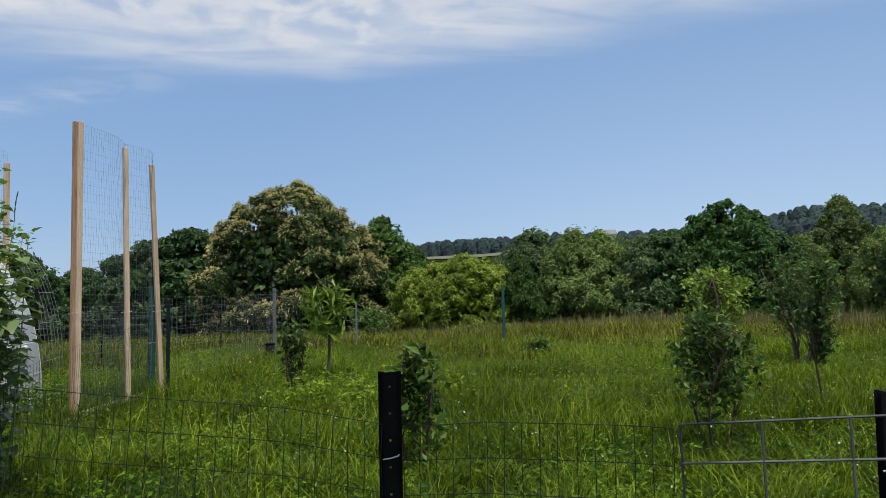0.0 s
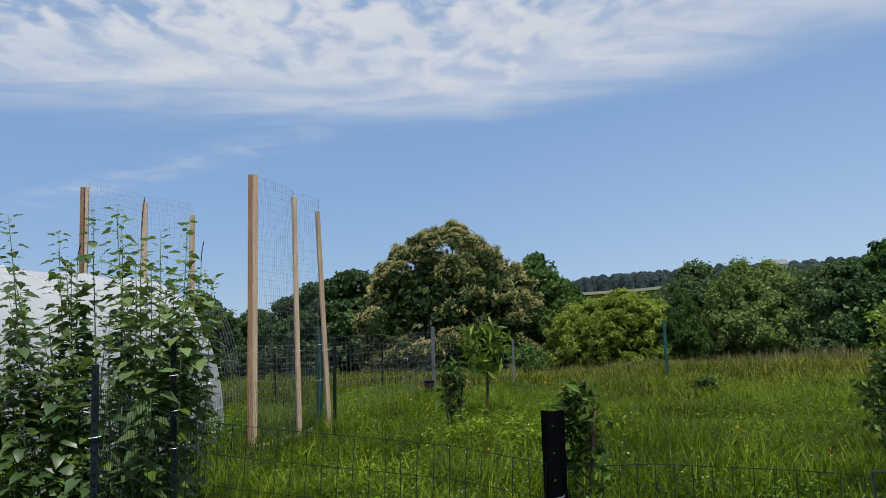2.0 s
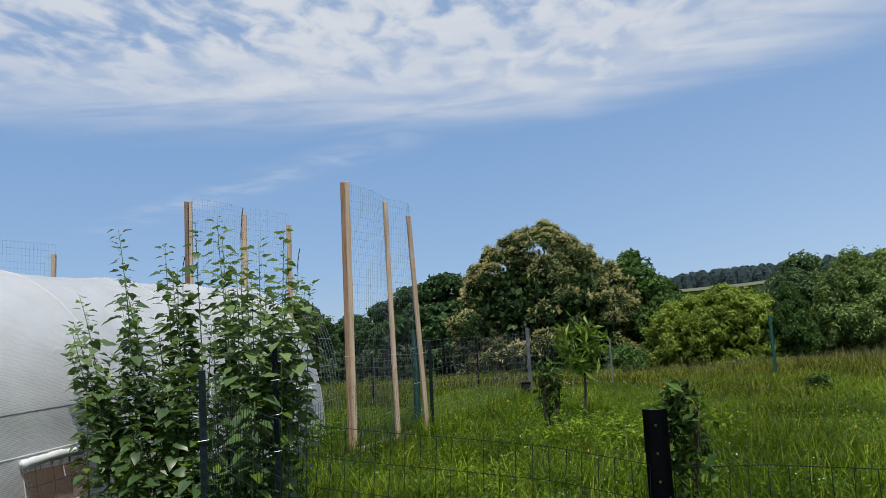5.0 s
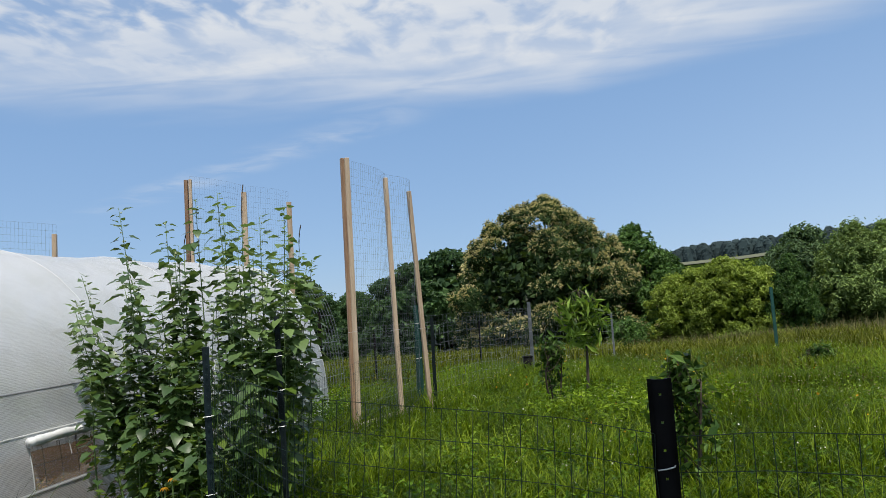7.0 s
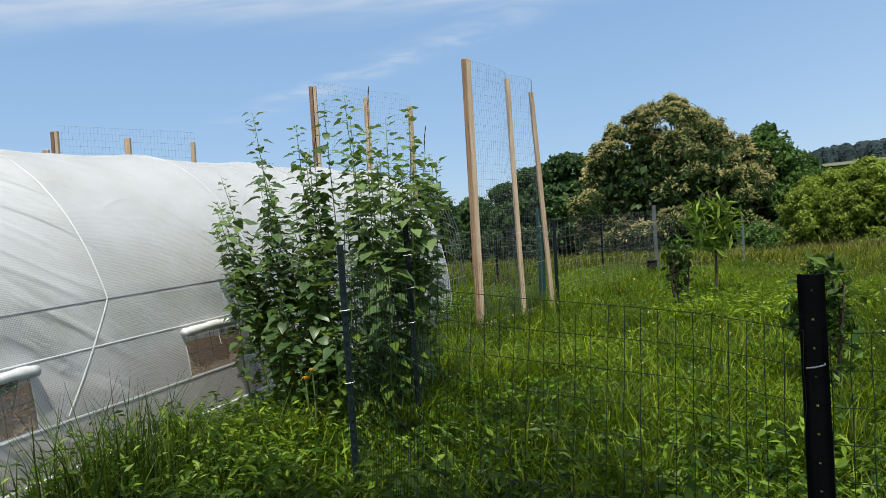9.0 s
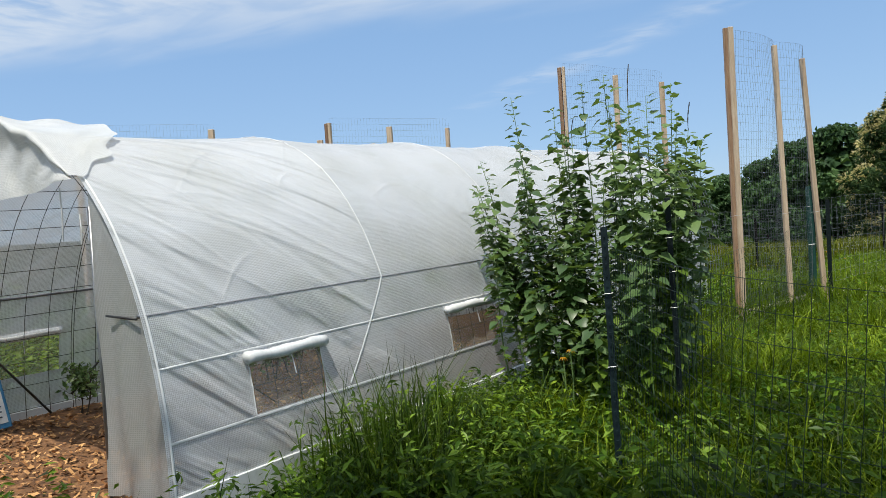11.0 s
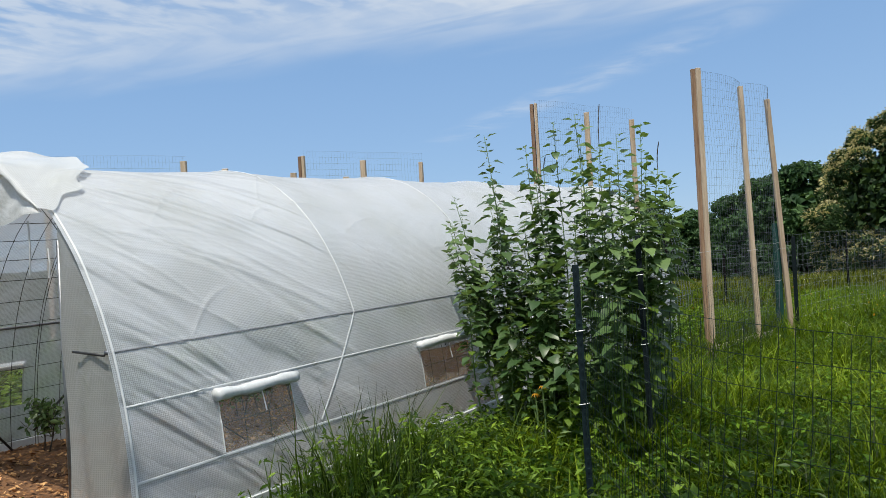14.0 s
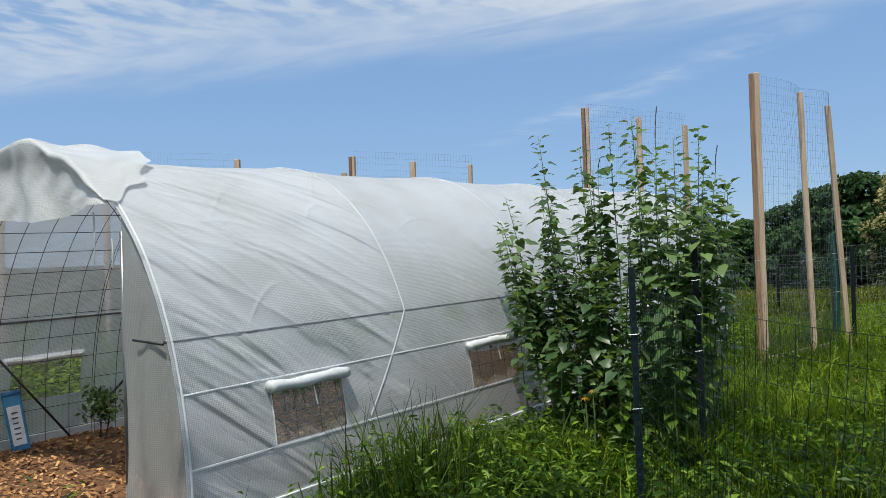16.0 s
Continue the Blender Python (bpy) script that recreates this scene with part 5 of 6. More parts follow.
# ------------------------------------------------------------------ trellises of studs and fencing
def trellis(posts, mesh_top, label, seed, w=0.089, d=0.038, wire="grey_wire", curve=0.12, wide=1.0):
    """posts: (foot x, y, top x, y, top z, two boards or one)."""
    t = thing("trellis", label, "trellis", "tall trellises")
    for i, (x0, y0, x1, y1, z, n) in enumerate(posts):
        zb = float(height(x0, y0)) - 0.2
        k = 0.026 * wide if n == 2 else 0.0
        face = (0.046 if n == 2 else 0.07) * wide
        a = part("post", Geo().beam((x0 - k, y0, zb), (x1 - k, y1, z), face, 0.06, 10 + 5 * i), M["stud_dark" if n == 2 else "stud"], t, "rough sawn timber post")
        if n == 2:
            part("batten", Geo().beam((x0 + 0.034 * wide, y0 - 0.016, zb), (x1 + 0.034 * wide, y1 - 0.016, z), 0.036 * wide, 0.06, 12), M["stud"], a, "paler second board")
        for zz in (zb + 1.5,):
            f = (zz - zb) / (z - zb)
            part("wire_tie", Geo().tube([(x0 + (x1 - x0) * f - 0.06, y0 + (y1 - y0) * f - 0.058, zz), (x0 + (x1 - x0) * f + 0.075, y0 + (y1 - y0) * f - 0.058, zz + 0.01)], 0.0018, 4), M["tie"], a)
    pts = []
    for a, b in zip(posts[:-1], posts[1:]):
        for k in np.linspace(0, 1, 8)[: None if b is posts[-1] else -1]:
            dx, dy = b[2] - a[2], b[3] - a[3]
            off = curve * math.sin(k * math.pi)
            pts.append((a[2] + dx * k + off * 0.9, a[3] + dy * k + 0.05 + off * 0.3, 0))
    pts = np.array(pts)
    dd = np.concatenate([[0], np.cumsum(np.hypot(*np.diff(pts[:, :2], axis=0).T))])
    pts[:, 2] = mesh_top[0] + (mesh_top[1] - mesh_top[0]) * dd / dd[-1]
    h = float(pts[:, 2].mean()) - 0.35
    tagged(part("wire_mesh", wire_run(pts, h, r=0.0010, sag=0.004, seed=seed, sides=4), M[wire], t, "grey welded wire mesh"), kind="stuff")
    return t


trellis([(-2.47, 9.69, -2.45, 9.70, 3.79, 2), (-2.11, 10.90, -2.16, 10.89, 3.71, 1), (-1.80, 11.66, -1.95, 11.64, 3.61, 1)],
        (3.78, 3.76), "tall timber trellis strung with welded wire mesh", 11)
trellis([(-6.05, 12.76, -6.05, 12.76, 4.34, 2), (-5.51, 13.96, -5.51, 13.96, 4.26, 1), (-4.91, 14.8, -4.91, 14.8, 4.14, 1)],
        (4.42, 4.36), "tall timber trellis standing behind the tunnel", 12, wide=1.4)
trellis([(-8.87, 9.63, -8.87, 9.63, 3.47, 2), (-8.09, 10.27, -8.09, 10.27, 3.36, 1), (-7.32, 10.83, -7.30, 10.83, 3.28, 1)],
        (3.56, 3.44), "tall timber trellis standing behind the tunnel", 13, wide=1.3)
trellis([(-13.0, 5.9, -13.0, 5.9, 3.6, 2), (-11.7, 6.9, -11.7, 6.9, 3.3, 1), (-10.18, 8.29, -10.18, 8.29, 3.44, 1)],
        (3.66, 3.52), "tall timber trellis standing behind the tunnel", 14, wide=1.3)
for x, y, z in ((-10.49, 9.44, 3.43), (-9.66, 10.27, 3.32), (-8.95, 10.87, 3.21)):
    t = thing("timber_post", "single sawn timber post standing behind the tunnel", "post", "timber posts")
    part("shaft", Geo().beam((x, y, 0), (x, y, z), 0.10, 0.06, 20), M["stud"], t)


def edging(p, q, label):
    t = thing("bed_edging", label, "edging board", "bed edging")
    p, q = np.array(p), np.array(q)
    n = 3
    for i in range(n):
        a, b = p + (q - p) * (i / n + 0.004), p + (q - p) * ((i + 1) / n - 0.004)
        za, zb = float(height(*a)), float(height(*b))
        part("board", Geo().beam((*a, za + 0.10), (*b, zb + 0.10), 0.04, 0.14, 90 * 0), M["plank"], t)


edging((-2.4, 9.5), (-1.95, 12.1), "weathered pale board edging a garden bed")


# ------------------------------------------------------------------ tall leafy plants beside the tunnel
def leaf_mesh(name, ln, wd, mat, droop=0.25, stalk=0.62):
    """One pointed heart-shaped leaf on its stalk, folded along the midrib, with wavy edges and a drooping tip."""
    k = np.array([0.0, 0.10, 0.3, 0.52, 0.72, 0.88, 1.0])
    hw = np.array([0.26, 0.47, 0.5, 0.35, 0.23, 0.08, 0.0]) * wd
    back = np.array([0.13, 0.08, 0.02, 0.0, 0.0, 0.0, 0.0]) * ln
    y0, z0 = stalk * ln, 0.16 * ln
    y, z = y0 + k * ln, z0 - droop * ln * k ** 1.8
    wave = np.array([0.0, 0.05, 0.0, 0.05, 0.0, 0.02, 0.0]) * ln
    v = [(0, a, b) for a, b in zip(y, z)]
    v += [(sgn * w, a - o, b + w * 0.22 - e) for sgn in (-1, 1) for a, b, w, o, e in zip(y, z, hw, back, wave)]
    f = []
    for i in range(6):
        f += [(i, i + 1, 8 + i, 7 + i), (i + 1, i, 14 + i, 15 + i)]
    t = 0.011 * ln / 0.1 * 0.2
    v += [(-t, 0, 0), (t, 0, 0), (t, y0, z0 - 0.001), (-t, y0, z0 - 0.001), (0, y0 * 0.5, z0 * 0.62 - t)]
    f += [(21, 22, 25), (22, 23, 25), (23, 24, 25), (24, 21, 25)]
    return Geo().add(v, f).mesh(name, M[mat], True)


LEAVES = [leaf_mesh("leaf", 0.122, 0.108, "tall", 0.20), leaf_mesh("leaf", 0.116, 0.090, "tall", 0.36), leaf_mesh("leaf", 0.104, 0.074, "tall", 0.12), leaf_mesh("leaf", 0.116, 0.106, "lime", 0.3)]


def tall_plant(x, y, h, seed, lean=(0, 0), leaves=52, seedhead=0.0, start=0.14, lime=0.2):
    """A stem that leans outwards, leaves on stalks round it, small ones and buds near the tip."""
    r = np.random.default_rng(seed)
    zb = float(height(x, y))
    ob = thing("tall_leafy_plant", "tall upright plant with toothed grey-green leaves" if not seedhead else "tall plant with a bare dark seed stalk", "plant", "tall leafy plants", at=(x, y, zb), turn=0)
    t = np.linspace(0, 1, 12)
    wob = r.normal(size=2) * 0.03
    pts = np.stack([lean[0] * t ** 1.3 + wob[0] * np.sin(t * 4), lean[1] * t ** 1.5 + wob[1] * np.sin(t * 5), h * t], 1)
    pts[:, :2] -= (pts[-1, :2] - lean) * t[:, None] ** 2
    part("stem", Geo().tube(pts, 0.0075 * (1 - t) + 0.002, 5), M["stem"], ob, smooth=True)
    def point(k):
        j = min(int(k * 11), 10)
        return pts[j] + (pts[j + 1] - pts[j]) * (k * 11 - j)
    for i in range(leaves):
        k = start + (1 - start) * ((i + r.random()) / leaves) ** 0.8
        p = point(min(k, 1.0))
        a = i * 2.4 + r.normal() * 0.5
        size = (0.62 + 0.5 * r.random()) * (1.0 if k < 0.8 else 1.0 - 0.55 * ((k - 0.8) / 0.2) ** 1.3)
        size *= 0.62 if k < 0.35 else 0.62 + 0.38 * min(1.0, (k - 0.35) / 0.4)
        q = LEAVES[3] if (k < 0.62 and r.random() < lime) else LEAVES[int(r.integers(3))]
        lf = new("leaf", q)
        lf.parent = ob
        lift = r.normal() * 14 + (18 if k > 0.93 else -6)
        lf.matrix_basis = pose(p[0], p[1], p[2], lift, r.normal() * 16, math.degrees(a)) @ Matrix.Scale(size, 4)
    g = Geo()
    for i in range(int(16 * min(h, 2.2) / 2.2)):
        p = point(0.55 + 0.44 * r.random())
        a, s = r.uniform(0, 6.28), r.uniform(0.006, 0.011)
        c = p + [0.013 * math.cos(a), 0.013 * math.sin(a), 0.004]
        g.add(c + s * np.array([(1, 0, 0), (0, 1, 0), (-1, 0, 0), (0, -1, 0), (0, 0, 1.2), (0, 0, -1)]), [(0, 1, 4), (1, 2, 4), (2, 3, 4), (3, 0, 4), (1, 0, 5), (2, 1, 5), (3, 2, 5), (0, 3, 5)])
    tagged(part("inflorescence", g, M["bud"], ob, "small pale green buds along the stem"), kind="stuff")
    if seedhead:
        q = np.linspace(0, 1, 9)
        part("seed_stalk", Geo().tube(pts[-1] + np.stack([0.03 * q ** 2 - 0.01 * q, 0 * q, seedhead * q], 1), 0.0028 + 0.002 * (np.arange(9) % 2) * (q > 0.3), 5), M["bark"], ob, "bare dark stalk")
    return ob


def build_tall_plants():
    r = np.random.default_rng(77)
    # (foot x, tip x, tip height above the ground, bare stalk)
    stems = [(-3.12, -3.65, 1.76, 0), (-3.08, -3.52, 1.94, 0), (-3.05, -3.37, 2.12, 0), (-2.95, -3.13, 2.42, 0), (-2.82, -2.90, 2.33, 0), (-2.72, -2.75, 2.12, 0),
             (-2.57, -2.59, 2.46, 0), (-2.42, -2.45, 2.34, 0), (-2.36, -2.34, 2.47, 0), (-2.25, -2.20, 2.22, 0.32), (-2.12, -2.10, 2.30, 0), (-2.04, -1.98, 2.40, 0),
             (-1.98, -1.81, 2.02, 0.2), (-1.94, -1.75, 1.95, 0), (-1.90, -1.71, 1.55, 0), (-3.02, -3.55, 1.5, 0), (-2.96, -3.28, 1.85, 0), (-2.66, -2.68, 2.05, 0.15), (-2.0, -1.88, 2.15, 0)]
    for i, (x, tip, h, stalk) in enumerate(stems):
        tall_plant(x, 5.6 + 0.12 * r.normal(), h, 100 + i, (tip - x, 0.0), 64 if x > -2.9 else 54, stalk, 0.34 if x < -2.9 else 0.2, 0.12)
    for i in range(44):
        x, y = r.uniform(-3.1, -1.9), r.uniform(5.0, 6.2)
        side = (x + 2.5) / 0.6
        h = r.uniform(1.25, 2.08) - 0.18 * max(0.0, -side - 0.3)
        tall_plant(x, y, h, 200 + i, (0.22 * side + r.normal() * 0.06, r.normal() * 0.06 - 0.04), 62, 0, 0.34 if x < -2.8 else 0.12, 0.10 if x < -2.7 else 0.5)
    for i in range(9):
        x, h = r.uniform(-3.15, -2.95), r.uniform(0.95, 1.7)
        tall_plant(x, r.uniform(5.2, 6.0), h, 280 + i, (-r.uniform(0.2, 0.5), r.normal() * 0.06), 46, 0, 0.25, 0.1)
    for i in range(20):
        x, y = r.uniform(-2.95, -1.9), r.uniform(4.75, 5.5)
        tall_plant(x, y, r.uniform(0.7, 1.3), 300 + i, (r.normal() * 0.1, r.normal() * 0.08 - 0.08), 42, 0, 0.1, 0.2 if x < -2.6 else 0.65)
    # an orange bloom low in the clump
    for i, (x, y, z) in enumerate(((-2.44, 4.75, 0.77), (-2.52, 4.80, 0.70))):
        fl = thing("marigold", "orange flower low among the tall plants", "flower", "orange flowers", at=(x, y, float(height(x, y))))
        part("stem", Geo().tube([(0, 0, 0), (0.01, 0, z * 0.5), (0, 0, z - 0.2)], 0.005, 5), M["stem"], fl)
        g = Geo()
        for k in range(9):
            a = k * 0.7
            g.add([(0, 0, z - 0.2), (0.02 * math.cos(a - 0.3), 0.02 * math.sin(a - 0.3), z - 0.19), (0.034 * math.cos(a), 0.034 * math.sin(a), z - 0.21), (0.02 * math.cos(a + 0.3), 0.02 * math.sin(a + 0.3), z - 0.19)], [(0, 1, 2, 3)])
        part("petals", g, M["yellow"], fl, "orange-yellow petals")


build_tall_plants()


# ------------------------------------------------------------------ grass and weeds
def blade_tile(seed, size, count, h, w, mat, bend=0.5):
    """A square of separate bent grass blades."""
    r = np.random.default_rng(seed)
    x, y = r.uniform(-size / 2, size / 2, (2, count))
    clump = 0.35 + 1.25 * np.array([noise.noise(Vector((a * 1.3, b * 1.3, seed * 3.1))) * 0.5 + 0.5 for a, b in zip(x, y)])
    hh = h * r.uniform(0.45, 1.15, count) * clump
    a = r.uniform(0, 2 * math.pi, count)
    dx, dy = np.cos(a), np.sin(a)
    b = bend * hh * r.uniform(0.2, 1.0, count)
    ww = w * r.uniform(0.6, 1.3, count)
    sx, sy = -dy * ww / 2, dx * ww / 2
    z0 = np.full(count, -0.03)
    v = np.stack([
        np.stack([x - sx, y - sy, z0], 1), np.stack([x + sx, y + sy, z0], 1),
        np.stack([x + dx * b * 0.3 + sx * 0.8, y + dy * b * 0.3 + sy * 0.8, hh * 0.6], 1), np.stack([x + dx * b * 0.3 - sx * 0.8, y + dy * b * 0.3 - sy * 0.8, hh * 0.6], 1),
        np.stack([x + dx * b, y + dy * b, hh * 0.98], 1)], 1)
    g = Geo().many(v, [(0, 1, 2, 3), (3, 2, 4)])
    return g.mesh("grass_tile", M[mat])


def weed_tile(seed, size, count, h, leaf, mat, ratio=0.42):
    """Low broad-leaved weeds: short stems carrying pointed leaves."""
    r = np.random.default_rng(seed)
    cen, nrm = [], []
    for _ in range(count):
        x, y = r.uniform(-size / 2, size / 2, 2)
        hh = h * r.uniform(0.5, 1.2)
        k = int(r.integers(7, 14))
        t = r.random(k)
        a = r.uniform(0, 6.28, k)
        out = leaf * (0.6 + 1.0 * (1 - t))
        cen.append(np.stack([x + np.cos(a) * out, y + np.sin(a) * out, hh * (0.2 + 0.8 * t)], 1))
        nrm.append(np.stack([np.cos(a) * 0.5, np.sin(a) * 0.5, np.ones(k)], 1) + r.normal(size=(k, 3)) * 0.25)
    cards = leaf_cards(np.concatenate(cen), np.concatenate(nrm), leaf, r, ratio, 0.15)
    return Geo().many(cards, [(0, 1, 2), (0, 2, 3)]).mesh("weed_tile", M[mat])


def bloom_tile(seed, size, count, h, s, mat):
    r = np.random.default_rng(seed)
    x, y = r.uniform(-size / 2, size / 2, (2, count))
    z = h * r.uniform(0.7, 1.15, count)
    cards = leaf_cards(np.stack([x, y, z], 1), r.normal(size=(count, 3)) * 0.5 + [0, 0, 0.8], s, r, 0.8, 0.1)
    return Geo().many(cards, [(0, 1, 2), (0, 2, 3)]).mesh("bloom_tile", M[mat])


def inside_tunnel(x, y, m):
    return XC - HALF - m < x < XC + HALF + m and 0.4 - m < y < Y0 + LENGTH + m


def scatter(name, label, meshes, size, where, category="grass", squash=0.25, sink=0.0):
    """Tiles on a jittered raster, one object of kind stuff each."""
    r = np.random.default_rng(len(label) + int(size * 100))
    for x, y in where:
        ob = new(name, meshes[int(r.integers(len(meshes)))])
        s = r.uniform(1 - squash, 1 + squash)
        # tilt each tile with the slope
        e = size / 2
        gx = float(height(x + e, y) - height(x - e, y)) / size
        gy = float(height(x, y + e) - height(x, y - e)) / size
        ob.matrix_basis = Matrix.Translation((x, y, float(height(x, y)) - sink)) @ Matrix(((1, 0, 0, 0), (0, 1, 0, 0), (gx, gy, 1, 0), (0, 0, 0, 1))) @ pose(0, 0, 0, 0, 0, 90 * int(r.integers(4))) @ Matrix.Diagonal((1, 1, s, 1))
        tagged(ob, label, category, kind="stuff")


def raster(size, ok, x0, x1, y0, y1):
    return [(x, y) for x in np.arange(x0, x1, size) for y in np.arange(y0, y1, size) if ok(x, y)]


def seen_wedge(x, y, lo=-62, hi=50):
    az = math.degrees(math.atan2(x, y))
    return lo < az < hi


def build_grass():
    near = [blade_tile(300 + i, 0.8, 640, 0.30, 0.0105, "grass", bend=1.4) for i in range(4)]
    mid = [blade_tile(310 + i, 2.0, 2000, 0.31, 0.012, "grass", bend=1.3) for i in range(4)]
    far = [blade_tile(320 + i, 5.0, 1800, 0.36, 0.036, "grass_far", bend=1.1) for i in range(4)]
    dry = [blade_tile(330 + i, 4.0, 340, 0.66, 0.028, "seed", bend=0.3) for i in range(3)]
    weeds = [weed_tile(340 + i, 1.0, 120, 0.25, 0.030, "weed") for i in range(4)]
    herbs = [weed_tile(360 + i, 2.5, 270, 0.28, 0.028, "herb" if i == 2 else "weed") for i in range(4)]
    white = [bloom_tile(350 + i, 3.0, 110, 0.36, 0.010, "petal") for i in range(3)]
    fleck = [bloom_tile(353 + i, 3.0, 420, 0.40, 0.011, "seed") for i in range(2)]
    gold = [bloom_tile(355 + i, 3.0, 12, 0.3, 0.016, "yellow") for i in range(2)]
    free = lambda x, y, m=0.0: not inside_tunnel(x, y, m)
    scatter("meadow_grass", "fresh green grass blades of the near meadow", near, 0.8,
            raster(0.8, lambda x, y: 1.0 < math.hypot(x, y) < 7.5 and seen_wedge(x, y, -66, 48) and free(x, y, 0.42), -5, 6, 0.5, 8))
    scatter("meadow_grass", "green grass of the open meadow", mid, 2.0,
            raster(2.0, lambda x, y: 6.4 < math.hypot(x, y) < 21 and seen_wedge(x, y, -30, 48) and free(x, y, 0.8), -8, 16, 2, 21))
    scatter("meadow_grass", "tall meadow grass with yellowing tops", far, 5.0,
            raster(5.0, lambda x, y: 18 < math.hypot(x, y) < 60 and seen_wedge(x, y, -25, 48), -20, 46, 8, 60))
    scatter("seeding_grass", "straw-coloured seeding grass at the meadow's edge", dry, 4.0,
            raster(4.0, lambda x, y: 30 < math.hypot(x, y) < 54 and seen_wedge(x, y, 4, 46), 0, 40, 20, 54), sink=0.0)
    rough = [blade_tile(395 + i, 2.0, 800, 0.26, 0.02, "grass", bend=1.3) for i in range(3)]
    scatter("meadow_grass", "shaded rough grass under a tall tree", rough, 2.0,
            raster(2.0, lambda x, y: math.hypot(x, y) < 9 and free(x, y, 1.0) and not (y > 1.0 and seen_wedge(x, y, -62, 46)), -9, 9, -9, 9))
    tallg = [blade_tile(370 + i, 0.6, 130, 0.5, 0.010, "sedge", bend=0.9) for i in range(3)]
    scatter("tall_grass", "rank tall grass along the tunnel's foot", tallg, 0.6,
            [(x, y) for x in (-3.25, -2.8) for y in np.arange(1.9, 4.8, 0.5) if x > -3 or y > 3.3])
    spiky = [blade_tile(376 + i, 0.5, 170, 0.78, 0.009, "sedge", bend=0.7) for i in range(2)]
    scatter("tall_grass", "dark spiky grass tuft beside the tunnel", spiky, 0.5, [(-3.05, 3.35), (-2.95, 3.65)])
    broad = [weed_tile(380 + i, 0.9, 46, 0.32, 0.044, "burdock", 0.36) for i in range(4)]
    scatter("dark_leaf_weeds", "dark broad-leaved weeds in the shade near the fence", broad, 0.9,
            raster(0.9, lambda x, y: 1.4 < math.hypot(x, y) < 5.0 and seen_wedge(x, y, -60, 25) and free(x, y, 0.5), -4, 2, 1.0, 5), "weeds")
    dock = [weed_tile(382 + i, 0.9, 13, 0.34, 0.085, "burdock", 0.26) for i in range(2)]
    scatter("dark_leaf_weeds", "long-leaved dark dock plants in the shade", dock, 0.9, [(-1.5, 3.3), (-0.9, 3.35), (-1.2, 2.8), (-2.2, 3.1), (-0.5, 2.9)], "weeds")
    lit = [weed_tile(386 + i, 0.6, 36, 0.34, 0.034, "herb", 0.34) for i in range(2)]
    scatter("broad_leaf_weeds", "sunlit yellow-green weeds along the tunnel's foot", lit, 0.6, [(-3.25, 4.1), (-3.2, 4.5), (-3.1, 4.9), (-2.8, 4.5)], "weeds")
    under = [weed_tile(375 + i, 0.6, 20, 0.95, 0.036, "lime" if i == 1 else "tall", 0.5) for i in range(3)]
    scatter("undergrowth", "dense dark leaves filling the clump of tall plants", under, 0.6,
            raster(0.45, lambda x, y: x > 0.1 - 0.575 * (y + 0.1), -2.9, -2.0, 5.15, 6.3), "plants")
    rank = [weed_tile(385 + i, 0.6, 34, 0.42, 0.036, "burdock", 0.28) for i in range(3)]
    scatter("dark_leaf_weeds", "dark broad-leaved weeds along the tunnel's foot", rank, 0.6,
            [(x, y) for x in (-3.2, -2.75, -2.3) for y in np.arange(1.7, 4.9, 0.5)] + [(-4.2, 1.95), (-4.65, 1.85), (-5.1, 1.7), (-3.75, 1.8), (-5.55, 1.55)], "weeds")
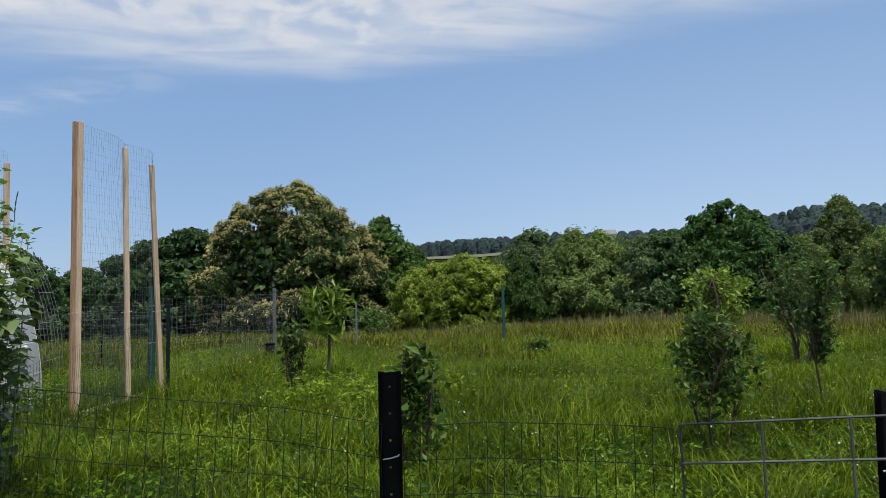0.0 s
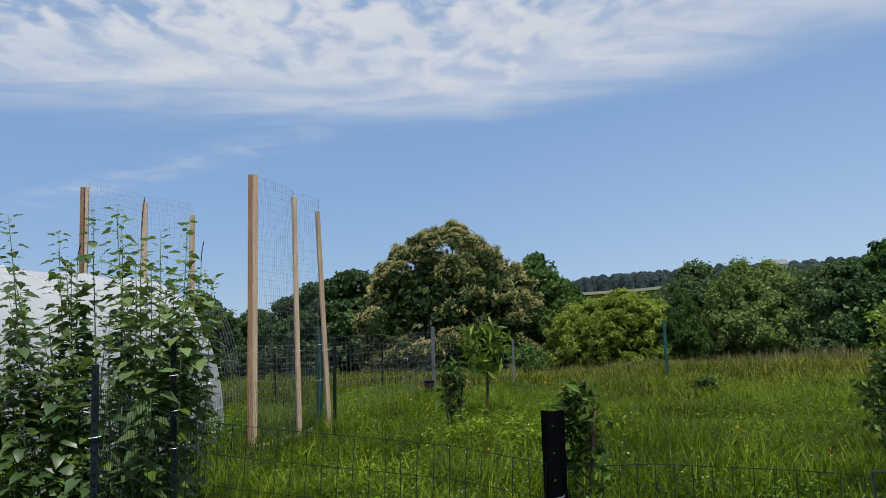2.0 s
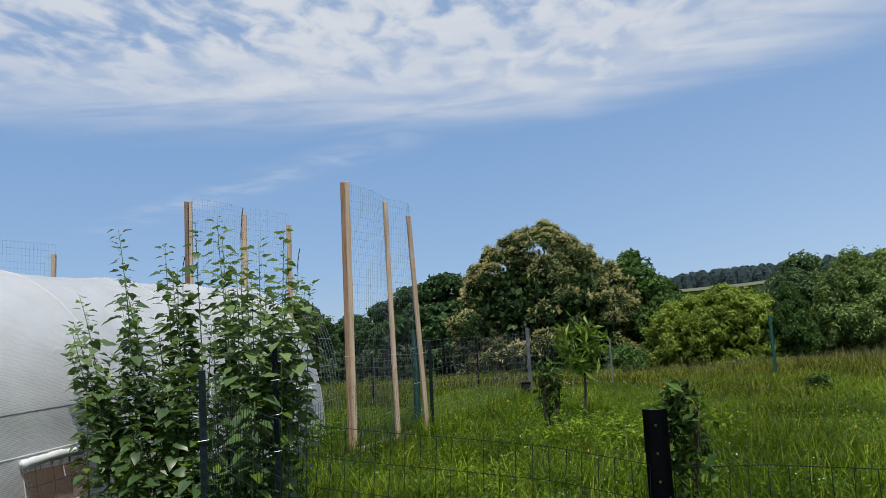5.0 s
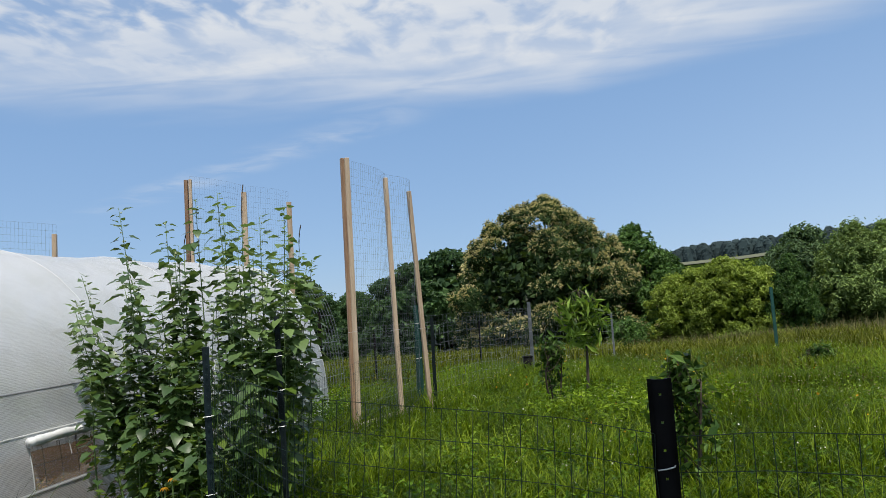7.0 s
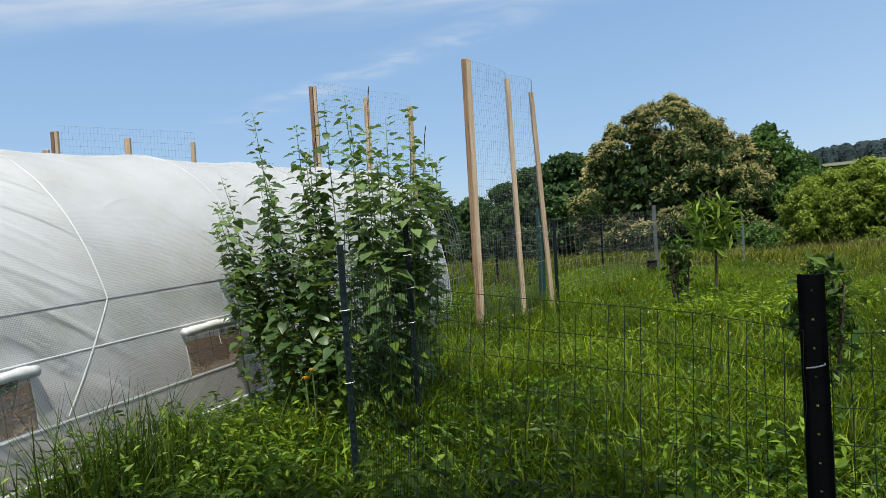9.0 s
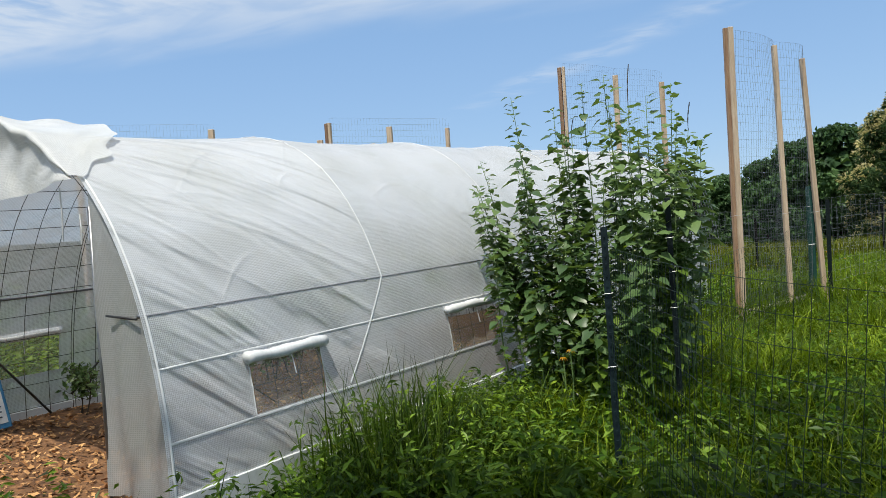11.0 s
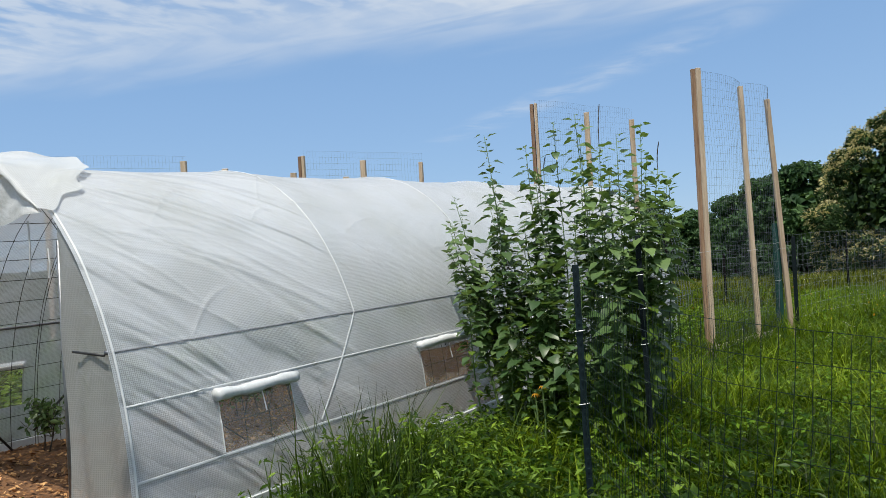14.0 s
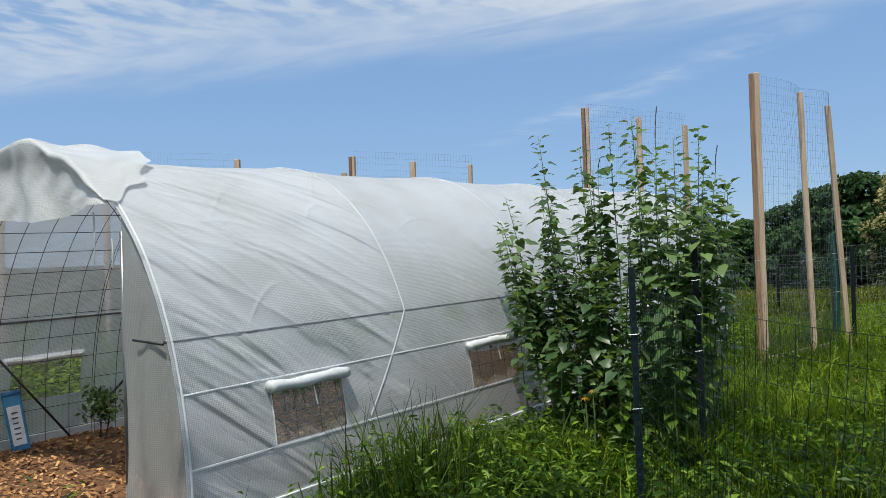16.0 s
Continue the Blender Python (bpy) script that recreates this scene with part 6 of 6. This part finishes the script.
    side = [weed_tile(390 + i, 1.2, 60, 0.9, 0.05, "lime") for i in range(2)]
    scatter("side_weeds", "leafy green weeds growing on the far side of the tunnel", side, 1.2,
            [(x, y) for x in (-7.5, -8.7) for y in np.arange(1.6, 12, 1.2)], "weeds")
    scatter("broad_leaf_weeds", "low broad-leaved weeds among the grass", weeds, 1.0,
            raster(1.0, lambda x, y: 1.6 < math.hypot(x, y) < 8 and seen_wedge(x, y, -60, 48) and free(x, y, 0.55), -4, 6, 1.2, 8), "weeds")
    scatter("broad_leaf_weeds", "leafy herbs scattered through the meadow", herbs, 2.5,
            raster(2.5, lambda x, y: 6.5 < math.hypot(x, y) < 20 and seen_wedge(x, y, -20, 47) and free(x, y, 1.2), -4, 16, 3, 20), "weeds")
    scatter("meadow_flowers", "tiny white flowers dotted over the meadow", white, 3.0,
            raster(3.0, lambda x, y: 5 < math.hypot(x, y) < 24 and seen_wedge(x, y, -14, 48), -2, 16, 4, 24), "flowers")
    scatter("seeding_grass", "pale seed heads dotted over the meadow", fleck, 3.0,
            raster(3.0, lambda x, y: 8 < math.hypot(x, y) < 30 and seen_wedge(x, y, 3, 48), 0, 22, 6, 30), "grass")
    rows = [weed_tile(366 + i, 1.0, 90, 0.42, 0.034, "herb" if i else "weed", 0.4) for i in range(2)]
    scatter("garden_plants", "low yellow-green plants in the garden beds", rows, 1.0,
            raster(0.95, lambda x, y: y > 9.6 - 0.5 * (x + 2.4), -5.2, -2.5, 10.4, 14.2), "plants")
    patch = [weed_tile(364 + i, 1.0, 70, 0.45, 0.05, "herb", 0.3) for i in range(2)]
    scatter("broad_leaf_weeds", "bright yellow-green herbs round a young tree", patch, 1.0,
            [(0.6, 11.3), (1.2, 10.6), (1.5, 11.6), (1.9, 10.2), (0.2, 10.2), (1.0, 9.4)], "weeds")
    scatter("meadow_flowers", "few yellow flowers dotted over the meadow", gold, 3.0,
            raster(3.0, lambda x, y: 7 < math.hypot(x, y) < 20 and seen_wedge(x, y, -14, 20) and free(x, y, 1.5), -3, 6, 6, 20), "flowers")


build_grass()
